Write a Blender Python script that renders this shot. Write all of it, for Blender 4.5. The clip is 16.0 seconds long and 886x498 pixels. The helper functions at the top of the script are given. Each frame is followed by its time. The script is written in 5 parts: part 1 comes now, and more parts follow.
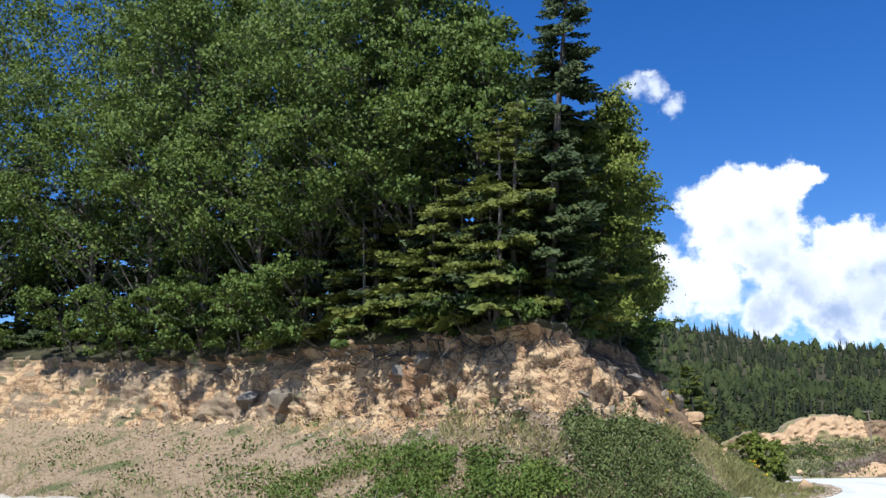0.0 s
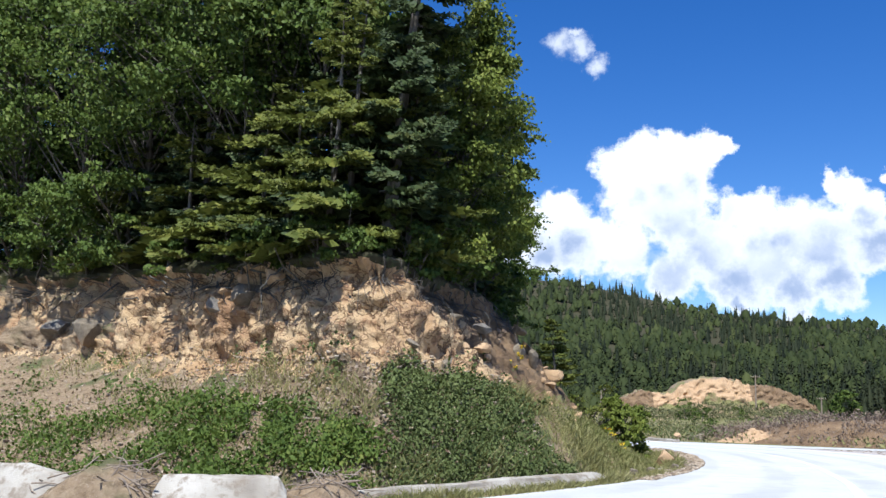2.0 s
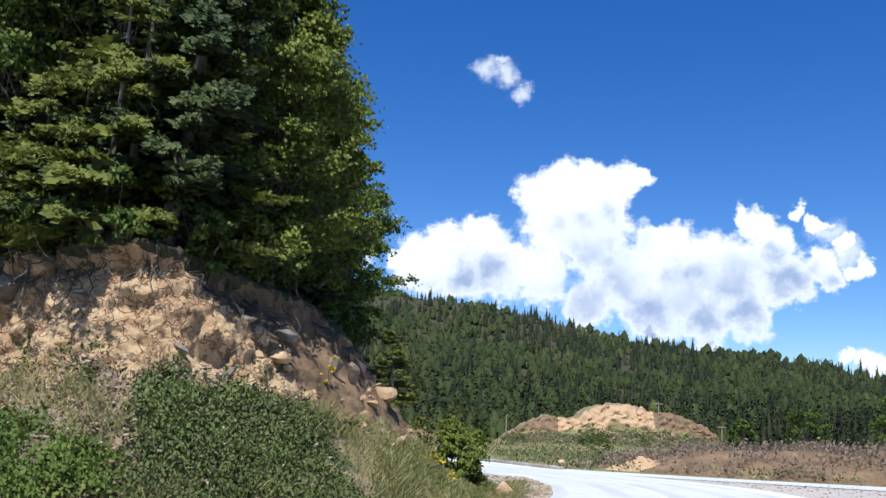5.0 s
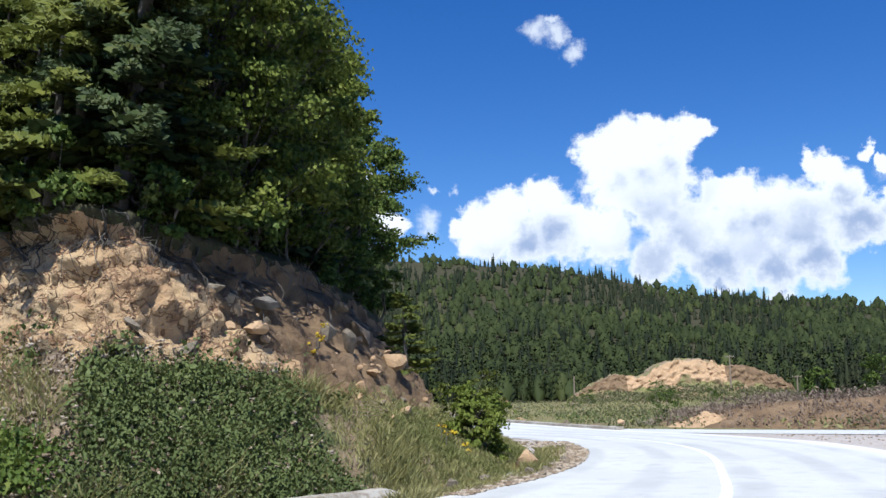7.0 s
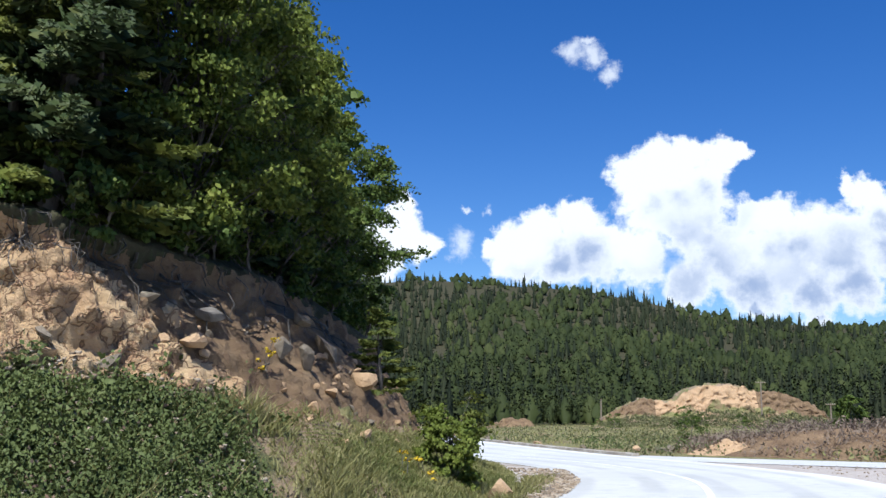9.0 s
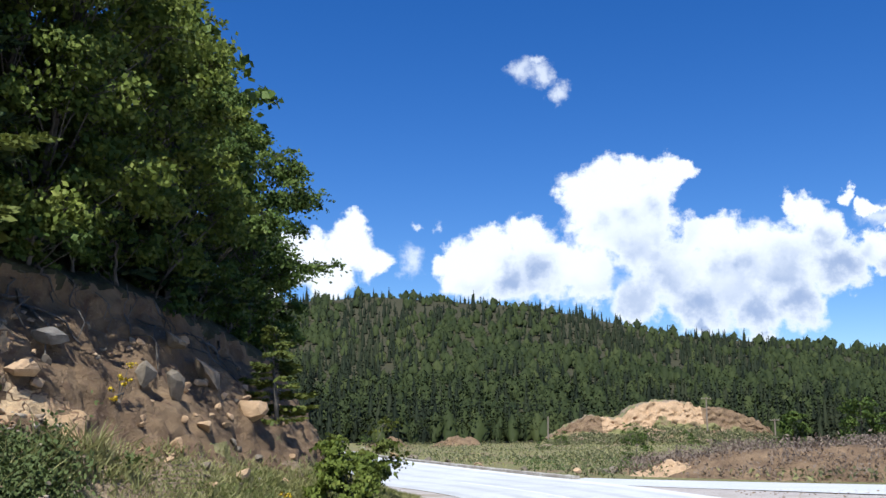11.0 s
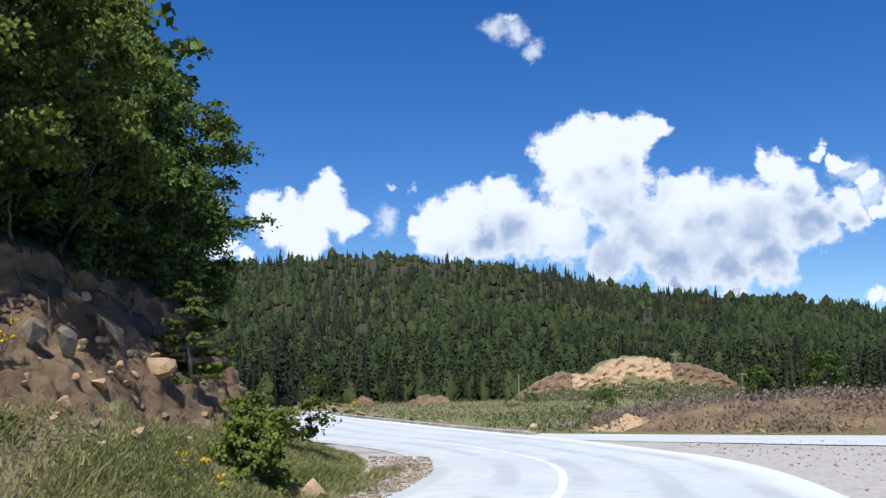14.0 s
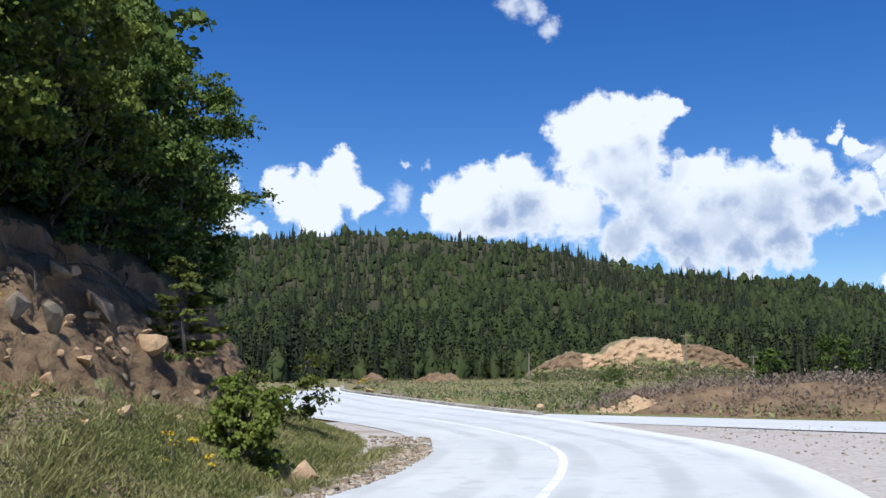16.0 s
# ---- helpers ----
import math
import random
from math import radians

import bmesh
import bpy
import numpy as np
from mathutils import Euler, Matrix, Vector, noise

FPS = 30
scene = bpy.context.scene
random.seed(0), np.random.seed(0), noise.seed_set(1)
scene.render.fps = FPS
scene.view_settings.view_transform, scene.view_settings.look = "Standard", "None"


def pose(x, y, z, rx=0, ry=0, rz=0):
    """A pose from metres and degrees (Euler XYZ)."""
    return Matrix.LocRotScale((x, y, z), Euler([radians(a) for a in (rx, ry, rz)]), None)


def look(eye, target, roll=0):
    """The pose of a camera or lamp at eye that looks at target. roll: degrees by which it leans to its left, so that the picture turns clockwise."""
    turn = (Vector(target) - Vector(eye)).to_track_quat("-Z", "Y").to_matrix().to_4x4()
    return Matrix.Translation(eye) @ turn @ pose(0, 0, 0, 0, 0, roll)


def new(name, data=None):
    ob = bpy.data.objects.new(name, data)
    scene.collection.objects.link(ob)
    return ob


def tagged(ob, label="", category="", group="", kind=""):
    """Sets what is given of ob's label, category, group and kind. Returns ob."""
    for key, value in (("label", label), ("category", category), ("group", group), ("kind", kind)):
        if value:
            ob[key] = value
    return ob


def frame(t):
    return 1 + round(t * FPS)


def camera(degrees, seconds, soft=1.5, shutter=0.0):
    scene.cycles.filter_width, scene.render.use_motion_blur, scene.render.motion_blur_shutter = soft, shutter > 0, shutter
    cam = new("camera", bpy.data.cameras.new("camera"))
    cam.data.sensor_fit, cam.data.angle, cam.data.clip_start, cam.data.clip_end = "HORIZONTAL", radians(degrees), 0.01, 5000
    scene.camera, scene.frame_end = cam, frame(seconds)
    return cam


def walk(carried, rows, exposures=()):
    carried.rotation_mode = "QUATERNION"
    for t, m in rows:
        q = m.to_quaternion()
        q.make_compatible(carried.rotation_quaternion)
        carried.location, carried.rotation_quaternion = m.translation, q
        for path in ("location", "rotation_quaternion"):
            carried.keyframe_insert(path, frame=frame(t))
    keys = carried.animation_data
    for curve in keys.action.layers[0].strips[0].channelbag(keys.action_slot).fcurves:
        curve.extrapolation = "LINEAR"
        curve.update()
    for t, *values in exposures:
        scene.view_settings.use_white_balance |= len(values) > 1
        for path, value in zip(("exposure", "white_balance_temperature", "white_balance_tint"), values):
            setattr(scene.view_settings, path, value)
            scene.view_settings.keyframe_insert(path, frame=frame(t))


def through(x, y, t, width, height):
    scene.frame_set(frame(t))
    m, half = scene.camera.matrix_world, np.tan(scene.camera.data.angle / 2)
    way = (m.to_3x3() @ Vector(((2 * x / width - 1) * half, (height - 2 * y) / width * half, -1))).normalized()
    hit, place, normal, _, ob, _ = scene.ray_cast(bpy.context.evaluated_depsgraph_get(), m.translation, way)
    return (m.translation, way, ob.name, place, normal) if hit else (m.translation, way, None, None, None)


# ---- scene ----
cam = camera(50.0, 16.0)
PATH = [
    (0, (-6.861, -12.876, 1.092), (-7.307, -10.975, 1.525), -1.5),
    (0.5, (-6.635, -11.785, 1.142), (-7.053, -9.873, 1.556), -2.8),
    (1, (-6.544, -10.685, 1.268), (-6.939, -8.755, 1.609), -2.1),
    (1.5, (-6.248, -9.797, 1.273), (-6.586, -7.847, 1.565), 2.0),
    (2, (-5.769, -9.129, 1.32), (-6.043, -7.174, 1.642), 1.3),
    (2.5, (-5.428, -8.699, 1.348), (-5.639, -6.744, 1.712), 0.7),
    (3, (-5.003, -8.521, 1.339), (-5.1, -6.569, 1.761), 2.7),
    (3.5, (-4.691, -8.079, 1.277), (-4.819, -6.112, 1.616), 5.0),
    (3.7, (-4.529, -7.982, 1.284), (-4.628, -6.019, 1.657), 4.4),
    (5.8, (-3.689, -4.853, 1.446), (-3.912, -2.899, 1.811), -0.9),
    (6, (-3.571, -4.643, 1.455), (-3.836, -2.682, 1.748), -1.8),
    (6.5, (-3.29, -4.252, 1.395), (-3.57, -2.296, 1.704), -1.2),
    (7, (-2.923, -4.08, 1.4), (-3.162, -2.118, 1.703), -0.7),
    (7.5, (-2.616, -3.803, 1.387), (-2.888, -1.845, 1.691), -1.7),
    (8, (-2.328, -3.54, 1.371), (-2.634, -1.597, 1.735), -0.0),
    (8.2, (-2.207, -3.474, 1.372), (-2.491, -1.525, 1.716), 0.0),
    (10.3, (-1.85, -0.714, 1.625), (-2.24, 1.214, 1.986), 0.5),
    (10.5, (-1.772, -0.579, 1.63), (-2.16, 1.347, 2.002), -0.3),
    (11, (-1.467, -0.518, 1.711), (-1.669, 1.435, 2.09), -0.0),
    (11.5, (-1.208, -0.688, 1.675), (-1.335, 1.282, 1.998), 3.7),
    (12, (-1.021, -0.612, 1.668), (-1.128, 1.364, 1.952), 2.5),
    (12.5, (-0.915, -0.536, 1.667), (-0.978, 1.443, 1.952), 0.7),
    (13, (-0.714, -0.324, 1.679), (-0.839, 1.652, 1.96), 1.5),
    (13.5, (-0.577, -0.284, 1.665), (-0.682, 1.694, 1.941), -0.1),
    (14, (-0.501, 0.063, 1.633), (-0.653, 2.035, 1.929), -0.8),
    (14.5, (-0.433, 0.236, 1.641), (-0.605, 2.209, 1.925), -0.3),
    (15, (-0.312, 0.388, 1.697), (-0.558, 2.362, 1.908), -1.6),
    (15.5, (-0.266, 0.286, 1.755), (-0.436, 2.27, 1.939), -1.6),
    (16, (-0.309, 0.497, 1.699), (-0.489, 2.473, 1.949), 0.1),
]
walk(cam, [(t, look(eye, target, roll)) for t, eye, target, roll in PATH], [(0.0, 0.50, 5800, 8), (3.0, 0.46, 5800, 8), (7.0, 0.34, 5800, 8), (11.0, 0.36, 5800, 8), (13.5, 0.20, 5800, 8), (16.0, 0.18, 5800, 8)])

# ---- world, sun ----
SUN_AZ = radians(186)      # the sun's bearing, clockwise from +y
SUN_EL = radians(60)
sun_dir = Vector((math.sin(SUN_AZ) * math.cos(SUN_EL), math.cos(SUN_AZ) * math.cos(SUN_EL), math.sin(SUN_EL)))
sun = new("sun", bpy.data.lights.new("sun", "SUN"))
sun.data.energy, sun.data.angle, sun.data.color = 5.6, radians(0.55), (1.0, 0.94, 0.84)
sun.matrix_world = look(sun_dir * 100, (0, 0, 0))

# cumulus puffs by bearing: x/y, z/y, radius
PUFFS = [
    (-0.077, 0.167, 0.036), (-0.096, 0.178, 0.019), (-0.050, 0.195, 0.029), (-0.014, 0.208, 0.025), (0.004, 0.173, 0.042),
    (-0.032, 0.164, 0.036), (0.047, 0.256, 0.030), (0.078, 0.265, 0.029), (0.105, 0.272, 0.025), (0.135, 0.268, 0.025),
    (0.157, 0.272, 0.015), (0.077, 0.221, 0.051), (0.113, 0.230, 0.037), (0.052, 0.163, 0.036), (0.102, 0.136, 0.033),
    (0.124, 0.181, 0.024), (0.166, 0.206, 0.025), (0.190, 0.205, 0.026), (0.218, 0.180, 0.045), (0.194, 0.153, 0.048),
    (0.262, 0.236, 0.016), (0.279, 0.222, 0.026), (0.297, 0.207, 0.026), (0.253, 0.171, 0.048), (0.306, 0.170, 0.034),
    (0.263, 0.132, 0.037), (0.222, 0.123, 0.033), (0.164, 0.132, 0.039), (0.321, 0.245, 0.012), (0.341, 0.229, 0.012),
    (0.366, 0.210, 0.014), (0.385, 0.182, 0.015), (0.342, 0.185, 0.025), (0.358, 0.170, 0.020), (-0.268, 0.202, 0.023),
    (-0.240, 0.199, 0.021), (-0.202, 0.216, 0.021), (-0.206, 0.196, 0.031), (-0.255, 0.178, 0.029), (-0.181, 0.180, 0.024),
    (-0.227, 0.168, 0.033), (-0.330, 0.194, 0.020), (-0.320, 0.166, 0.020), (-0.297, 0.152, 0.014), (0.169, 0.106, 0.013),
    (0.221, 0.099, 0.013), (0.140, 0.168, 0.044), (0.106, 0.198, 0.040), (0.368, 0.091, 0.012), (0.393, 0.085, 0.018),
]
# thin torn shreds
WISPS = [(-0.013, 0.391, 0.016), (0.009, 0.388, 0.013), (0.023, 0.365, 0.012), (0.001, 0.401, 0.008), (-0.114, 0.218, 0.007), (-0.136, 0.223, 0.005), (-0.138, 0.182, 0.014), (0.349, 0.222, 0.016), (0.370, 0.196, 0.018)]


class Nodes:
    """Short hand for node trees."""

    def __init__(self, tree):
        self.tree = tree
        tree.nodes.clear()

    def add(self, kind, inputs=None, **props):
        n = self.tree.nodes.new(kind)
        for k, v in props.items():
            setattr(n, k, v)
        for k, v in (inputs or {}).items():
            self.put(n.inputs[k], v)
        return n

    def put(self, socket, v):
        if isinstance(v, bpy.types.NodeSocket):
            self.tree.links.new(v, socket)
        elif isinstance(v, (tuple, list)) and len(v) == 3 and socket.type == "RGBA":
            socket.default_value = (*v, 1)
        else:
            socket.default_value = v

    def math(self, op, a, b=0.0, clamp=False):
        return self.add("ShaderNodeMath", {0: a, 1: b}, operation=op, use_clamp=clamp).outputs[0]

    def mix(self, f, a, b):
        n = self.add("ShaderNodeMix", data_type="RGBA")
        self.put(n.inputs[0], f), self.put(n.inputs[6], a), self.put(n.inputs[7], b)
        return n.outputs[2]

    def noise(self, vec, scale, detail=4.0, rough=0.55):
        n = self.add("ShaderNodeTexNoise", {"Scale": scale, "Detail": detail, "Roughness": rough})
        if vec is not None:
            self.put(n.inputs["Vector"], vec)
        return n.outputs[0]

    def ramp(self, f, stops):
        n = self.add("ShaderNodeValToRGB", {0: f})
        el = n.color_ramp.elements
        while len(el) < len(stops):
            el.new(0.5)
        for e, (p, c) in zip(el, stops):
            e.position, e.color = p, (*c, 1) if isinstance(c, tuple) else (c, c, c, 1)
        return n.outputs[0]

    def step(self, f, lo, hi):
        return self.add("ShaderNodeMapRange", {0: f, 1: lo, 2: hi, 3: 0.0, 4: 1.0}, interpolation_type="SMOOTHSTEP").outputs[0]


def build_world():
    world = bpy.data.worlds.new("sky")
    scene.world = world
    world.use_nodes = True
    n = Nodes(world.node_tree)
    sky = n.add("ShaderNodeTexSky", sky_type="NISHITA", sun_disc=False, sun_elevation=SUN_EL, sun_rotation=SUN_AZ,
                altitude=900.0, air_density=1.0, dust_density=0.25, ozone_density=2.2)
    co = n.add("ShaderNodeTexCoord").outputs["Generated"]
    x, y, z = n.add("ShaderNodeSeparateXYZ", {0: co}).outputs
    ahead = n.math("MAXIMUM", y, 0.02)
    flat = n.add("ShaderNodeCombineXYZ", {0: n.math("DIVIDE", x, ahead), 1: n.math("DIVIDE", z, ahead), 2: 0.0}).outputs[0]
    # billows
    warp = n.add("ShaderNodeTexNoise", {"Vector": flat, "Scale": 26.0, "Detail": 6.0, "Roughness": 0.62}, noise_dimensions="2D").outputs[1]
    off = n.add("ShaderNodeVectorMath", {0: warp, 1: (0.5, 0.5, 0.5)}, operation="SUBTRACT").outputs[0]
    off = n.add("ShaderNodeVectorMath", {0: off, "Scale": 0.040}, operation="SCALE").outputs[0]
    at = n.add("ShaderNodeVectorMath", {0: flat, 1: off}, operation="ADD").outputs[0]

    def cover(point, puffs, melt=0.3):
        total = None
        for u, v, r in puffs:
            d = n.add("ShaderNodeVectorMath", {0: point, 1: (u, v, 0)}, operation="DISTANCE").outputs[1]
            one = n.math("SUBTRACT", 1.0, n.math("DIVIDE", d, r))
            total = one if total is None else n.add("ShaderNodeMath", {0: total, 1: one, 2: melt}, operation="SMOOTH_MAX").outputs[0]
        return total

    fine = n.noise(flat, 62.0, 7.0, 0.62)
    rag = n.math("MULTIPLY", n.math("SUBTRACT", fine, 0.5), 0.75)
    edge = n.math("ADD", cover(at, PUFFS), rag)
    mask = n.step(edge, -0.02, 0.34)
    torn = n.add("ShaderNodeVectorMath", {0: flat, 1: n.add("ShaderNodeVectorMath", {0: off, "Scale": 1.1}, operation="SCALE").outputs[0]}, operation="ADD").outputs[0]
    veil = n.math("MULTIPLY", n.step(n.math("ADD", cover(torn, WISPS), n.math("MULTIPLY", rag, 1.5)), -0.35, 0.85), 0.72)
    hole = n.step(n.math("ADD", cover(at, [(0.087, 0.160, 0.014), (0.078, 0.154, 0.011)]), n.math("MULTIPLY", rag, 1.1)), -0.15, 0.8)
    mask = n.math("MULTIPLY", n.math("MAXIMUM", mask, veil), n.math("SUBTRACT", 1.0, n.math("MULTIPLY", hole, 0.75)))
    mask = n.math("MULTIPLY", mask, n.math("GREATER_THAN", y, 0.05))
    # a billow is grey where more cloud stands between it and the sun
    toward = n.add("ShaderNodeVectorMath", {0: at, 1: (-0.016, 0.036, 0.0)}, operation="ADD").outputs[0]
    soft = n.add("ShaderNodeTexNoise", {"Vector": flat, "Scale": 7.5, "Detail": 5.0, "Roughness": 0.45}, noise_dimensions="2D").outputs[0]
    bulk = [q for q in PUFFS if q[2] >= 0.02 and q[0] > -0.1]
    level = n.math("ADD", cover(toward, bulk, 0.7), n.math("MULTIPLY", n.math("SUBTRACT", soft, 0.5), 1.5))
    low = n.math("MULTIPLY", n.math("SUBTRACT", 0.165, n.math("DIVIDE", z, ahead)), 5.0)
    shade = n.math("MULTIPLY", n.step(n.math("ADD", level, low), -0.25, 0.95), n.step(edge, 0.05, 0.9))
    white = n.mix(shade, (1.0, 1.0, 1.0), (0.40, 0.48, 0.66))
    deep = n.add("ShaderNodeHueSaturation", {"Hue": 0.513, "Saturation": 1.36, "Value": 1.0, "Color": sky.outputs[0]}).outputs[0]
    back = n.add("ShaderNodeBackground", {"Color": deep, "Strength": 0.102}).outputs[0]
    puff = n.add("ShaderNodeBackground", {"Color": white, "Strength": 0.84}).outputs[0]
    both = n.add("ShaderNodeMixShader", {0: mask, 1: back, 2: puff}).outputs[0]
    n.add("ShaderNodeOutputWorld", {0: both})


build_world()


# ---- materials ----
def surface(name, build, rough=0.85):
    m = bpy.data.materials.new(name)
    m.use_nodes = True
    n = Nodes(m.node_tree)
    pos = n.add("ShaderNodeNewGeometry").outputs["Position"]
    color, bump, dist = build(n, pos)
    b = n.add("ShaderNodeBsdfPrincipled", {"Base Color": color, "Roughness": rough})
    b.inputs["Specular IOR Level"].default_value = 0.25
    if bump is not None:
        n.put(b.inputs["Normal"], n.add("ShaderNodeBump", {"Height": bump, "Distance": dist, "Strength": 0.9}).outputs[0])
    n.add("ShaderNodeOutputMaterial", {0: b.outputs[0]})
    return m


def leaf_material(name, dark, light, old, through=0.35, by_leaf=0.38, patch_size=0.9):
    m = bpy.data.materials.new(name)
    m.use_nodes = True
    n = Nodes(m.node_tree)
    g = n.add("ShaderNodeNewGeometry")
    patch = n.noise(g.outputs["Position"], patch_size, 2.0)
    f = n.math("ADD", n.math("MULTIPLY", g.outputs["Random Per Island"], by_leaf), n.math("MULTIPLY", patch, 1.05 - by_leaf))
    c = n.ramp(f, [(0.15, dark), (0.65, light), (0.97, old)])
    b = n.add("ShaderNodeBsdfPrincipled", {"Base Color": c, "Roughness": 0.62})
    b.inputs["Specular IOR Level"].default_value = 0.18
    t = n.add("ShaderNodeBsdfTranslucent", {"Color": n.mix(0.5, c, light)})
    n.add("ShaderNodeOutputMaterial", {0: n.add("ShaderNodeMixShader", {0: through, 1: b.outputs[0], 2: t.outputs[0]}).outputs[0]})
    return m


def far_leaf_material(name, dark, light, pale):
    """Each far tree has a tone of its own."""
    m = bpy.data.materials.new(name)
    m.use_nodes = True
    n = Nodes(m.node_tree)
    g = n.add("ShaderNodeNewGeometry")
    tone = n.add("ShaderNodeAttribute", attribute_name="tone").outputs["Fac"]
    f = n.math("ADD", n.math("MULTIPLY", tone, 0.75), n.math("MULTIPLY", g.outputs["Random Per Island"], 0.25))
    b = n.add("ShaderNodeBsdfPrincipled", {"Base Color": n.ramp(f, [(0.1, dark), (0.55, light), (0.95, pale)]), "Roughness": 0.7})
    b.inputs["Specular IOR Level"].default_value = 0.1
    n.add("ShaderNodeOutputMaterial", {0: b.outputs[0]})
    return m


def mat_earth(n, p):
    big, mid, fine = n.noise(p, 0.5, 3), n.noise(p, 2.6, 6, 0.6), n.noise(p, 22, 5, 0.65)
    c = n.ramp(big, [(0.3, (0.38, 0.23, 0.12)), (0.5, (0.53, 0.37, 0.205)), (0.72, (0.60, 0.45, 0.28))])
    c = n.mix(n.step(mid, 0.5, 0.68), c, (0.34, 0.20, 0.11))
    c = n.mix(n.step(fine, 0.58, 0.75), c, (0.52, 0.42, 0.30))
    crack = n.add("ShaderNodeTexVoronoi", {"Vector": n.add("ShaderNodeVectorMath", {0: p, 1: n.add("ShaderNodeTexNoise", {"Vector": p, "Scale": 3.0, "Detail": 3.0}).outputs[1]}, operation="ADD").outputs[0], "Scale": 2.2}, feature="DISTANCE_TO_EDGE").outputs[0]
    split = n.step(crack, 0.0, 0.07)
    c = n.mix(split, (0.25, 0.15, 0.085), c)
    return c, n.math("ADD", n.math("ADD", n.math("MULTIPLY", mid, 0.9), n.math("MULTIPLY", fine, 0.5)), n.math("MULTIPLY", split, 0.35)), 0.16


def mat_brown(n, p):
    big, mid, fine = n.noise(p, 0.9, 3), n.noise(p, 4.0, 6, 0.65), n.noise(p, 26, 5, 0.7)
    c = n.ramp(big, [(0.3, (0.12, 0.078, 0.045)), (0.5, (0.19, 0.125, 0.07)), (0.72, (0.27, 0.185, 0.105))])
    c = n.mix(n.step(mid, 0.5, 0.68), c, (0.13, 0.08, 0.05))
    c = n.mix(n.step(fine, 0.58, 0.72), c, (0.33, 0.25, 0.17))
    return c, n.math("ADD", mid, n.math("MULTIPLY", fine, 0.5)), 0.12


def mat_moss(n, p):
    big, mid, fine = n.noise(p, 1.2, 3), n.noise(p, 7, 6, 0.7), n.noise(p, 45, 3, 0.7)
    c = n.ramp(n.math("ADD", n.math("MULTIPLY", mid, 0.5), n.math("MULTIPLY", fine, 0.5)), [(0.3, (0.05, 0.065, 0.022)), (0.5, (0.10, 0.115, 0.042)), (0.7, (0.17, 0.165, 0.075))])
    return n.mix(n.step(big, 0.55, 0.7), c, (0.16, 0.13, 0.07)), n.math("ADD", mid, fine), 0.08


def mat_scree(n, p):
    big, mid, fine = n.noise(p, 0.8, 3), n.noise(p, 6, 6, 0.7), n.noise(p, 34, 4, 0.7)
    c = n.ramp(mid, [(0.3, (0.16, 0.11, 0.065)), (0.5, (0.28, 0.205, 0.13)), (0.75, (0.38, 0.30, 0.20))])
    c = n.mix(n.step(fine, 0.6, 0.72), c, (0.45, 0.38, 0.31))
    c = n.mix(n.step(big, 0.52, 0.7), c, (0.10, 0.11, 0.045))
    return c, n.math("ADD", mid, n.math("MULTIPLY", fine, 0.6)), 0.08


def mat_turf(n, p):
    big, mid, fine = n.noise(p, 0.35, 3), n.noise(p, 3, 5), n.noise(p, 40, 3, 0.7)
    c = n.ramp(n.math("ADD", n.math("MULTIPLY", mid, 0.6), n.math("MULTIPLY", fine, 0.4)),
               [(0.3, (0.09, 0.105, 0.035)), (0.5, (0.19, 0.18, 0.07)), (0.7, (0.33, 0.28, 0.14))])
    c = n.mix(n.step(big, 0.5, 0.66), c, (0.22, 0.16, 0.09))
    return c, n.math("ADD", mid, fine), 0.06


def mat_road(n, p):
    big, mid, fine = n.noise(p, 0.25, 3), n.noise(p, 2.0, 5), n.noise(p, 90, 3, 0.7)
    c = n.ramp(big, [(0.3, (0.47, 0.475, 0.47)), (0.7, (0.56, 0.56, 0.545))])
    c = n.mix(n.step(mid, 0.5, 0.7), c, (0.44, 0.445, 0.44))
    c = n.mix(n.step(fine, 0.55, 0.7), c, (0.36, 0.37, 0.37))
    return c, fine, 0.006


def mat_gravel(n, p):
    big, mid = n.noise(p, 0.3, 4), n.noise(p, 5, 5, 0.7)
    v = n.add("ShaderNodeTexVoronoi", {"Vector": p, "Scale": 18.0})
    c = n.ramp(mid, [(0.3, (0.26, 0.22, 0.19)), (0.7, (0.46, 0.41, 0.37))])
    c = n.mix(n.math("MULTIPLY", n.add("ShaderNodeSeparateColor", {0: v.outputs["Color"]}).outputs[0], 0.5), c, (0.55, 0.51, 0.47))
    c = n.mix(n.step(big, 0.52, 0.7), c, (0.30, 0.25, 0.19))
    return c, v.outputs["Distance"], 0.03


def mat_concrete(n, p):
    big, mid, fine = n.noise(p, 0.9, 4), n.noise(p, 5, 6, 0.65), n.noise(p, 50, 3, 0.7)
    c = n.ramp(big, [(0.3, (0.22, 0.19, 0.155)), (0.5, (0.36, 0.33, 0.28)), (0.72, (0.50, 0.47, 0.42))])
    c = n.mix(n.step(mid, 0.48, 0.64), c, (0.24, 0.20, 0.155))
    return c, n.math("ADD", mid, n.math("MULTIPLY", fine, 0.4)), 0.03


def mat_rock(n, p):
    big, mid, fine = n.noise(p, 1.1, 3), n.noise(p, 7, 6, 0.65), n.noise(p, 45, 4, 0.7)
    c = n.ramp(mid, [(0.3, (0.12, 0.098, 0.073)), (0.55, (0.21, 0.175, 0.13)), (0.8, (0.33, 0.28, 0.215))])
    c = n.mix(n.step(big, 0.5, 0.7), c, (0.26, 0.185, 0.115))
    return c, n.math("ADD", mid, n.math("MULTIPLY", fine, 0.4)), 0.05


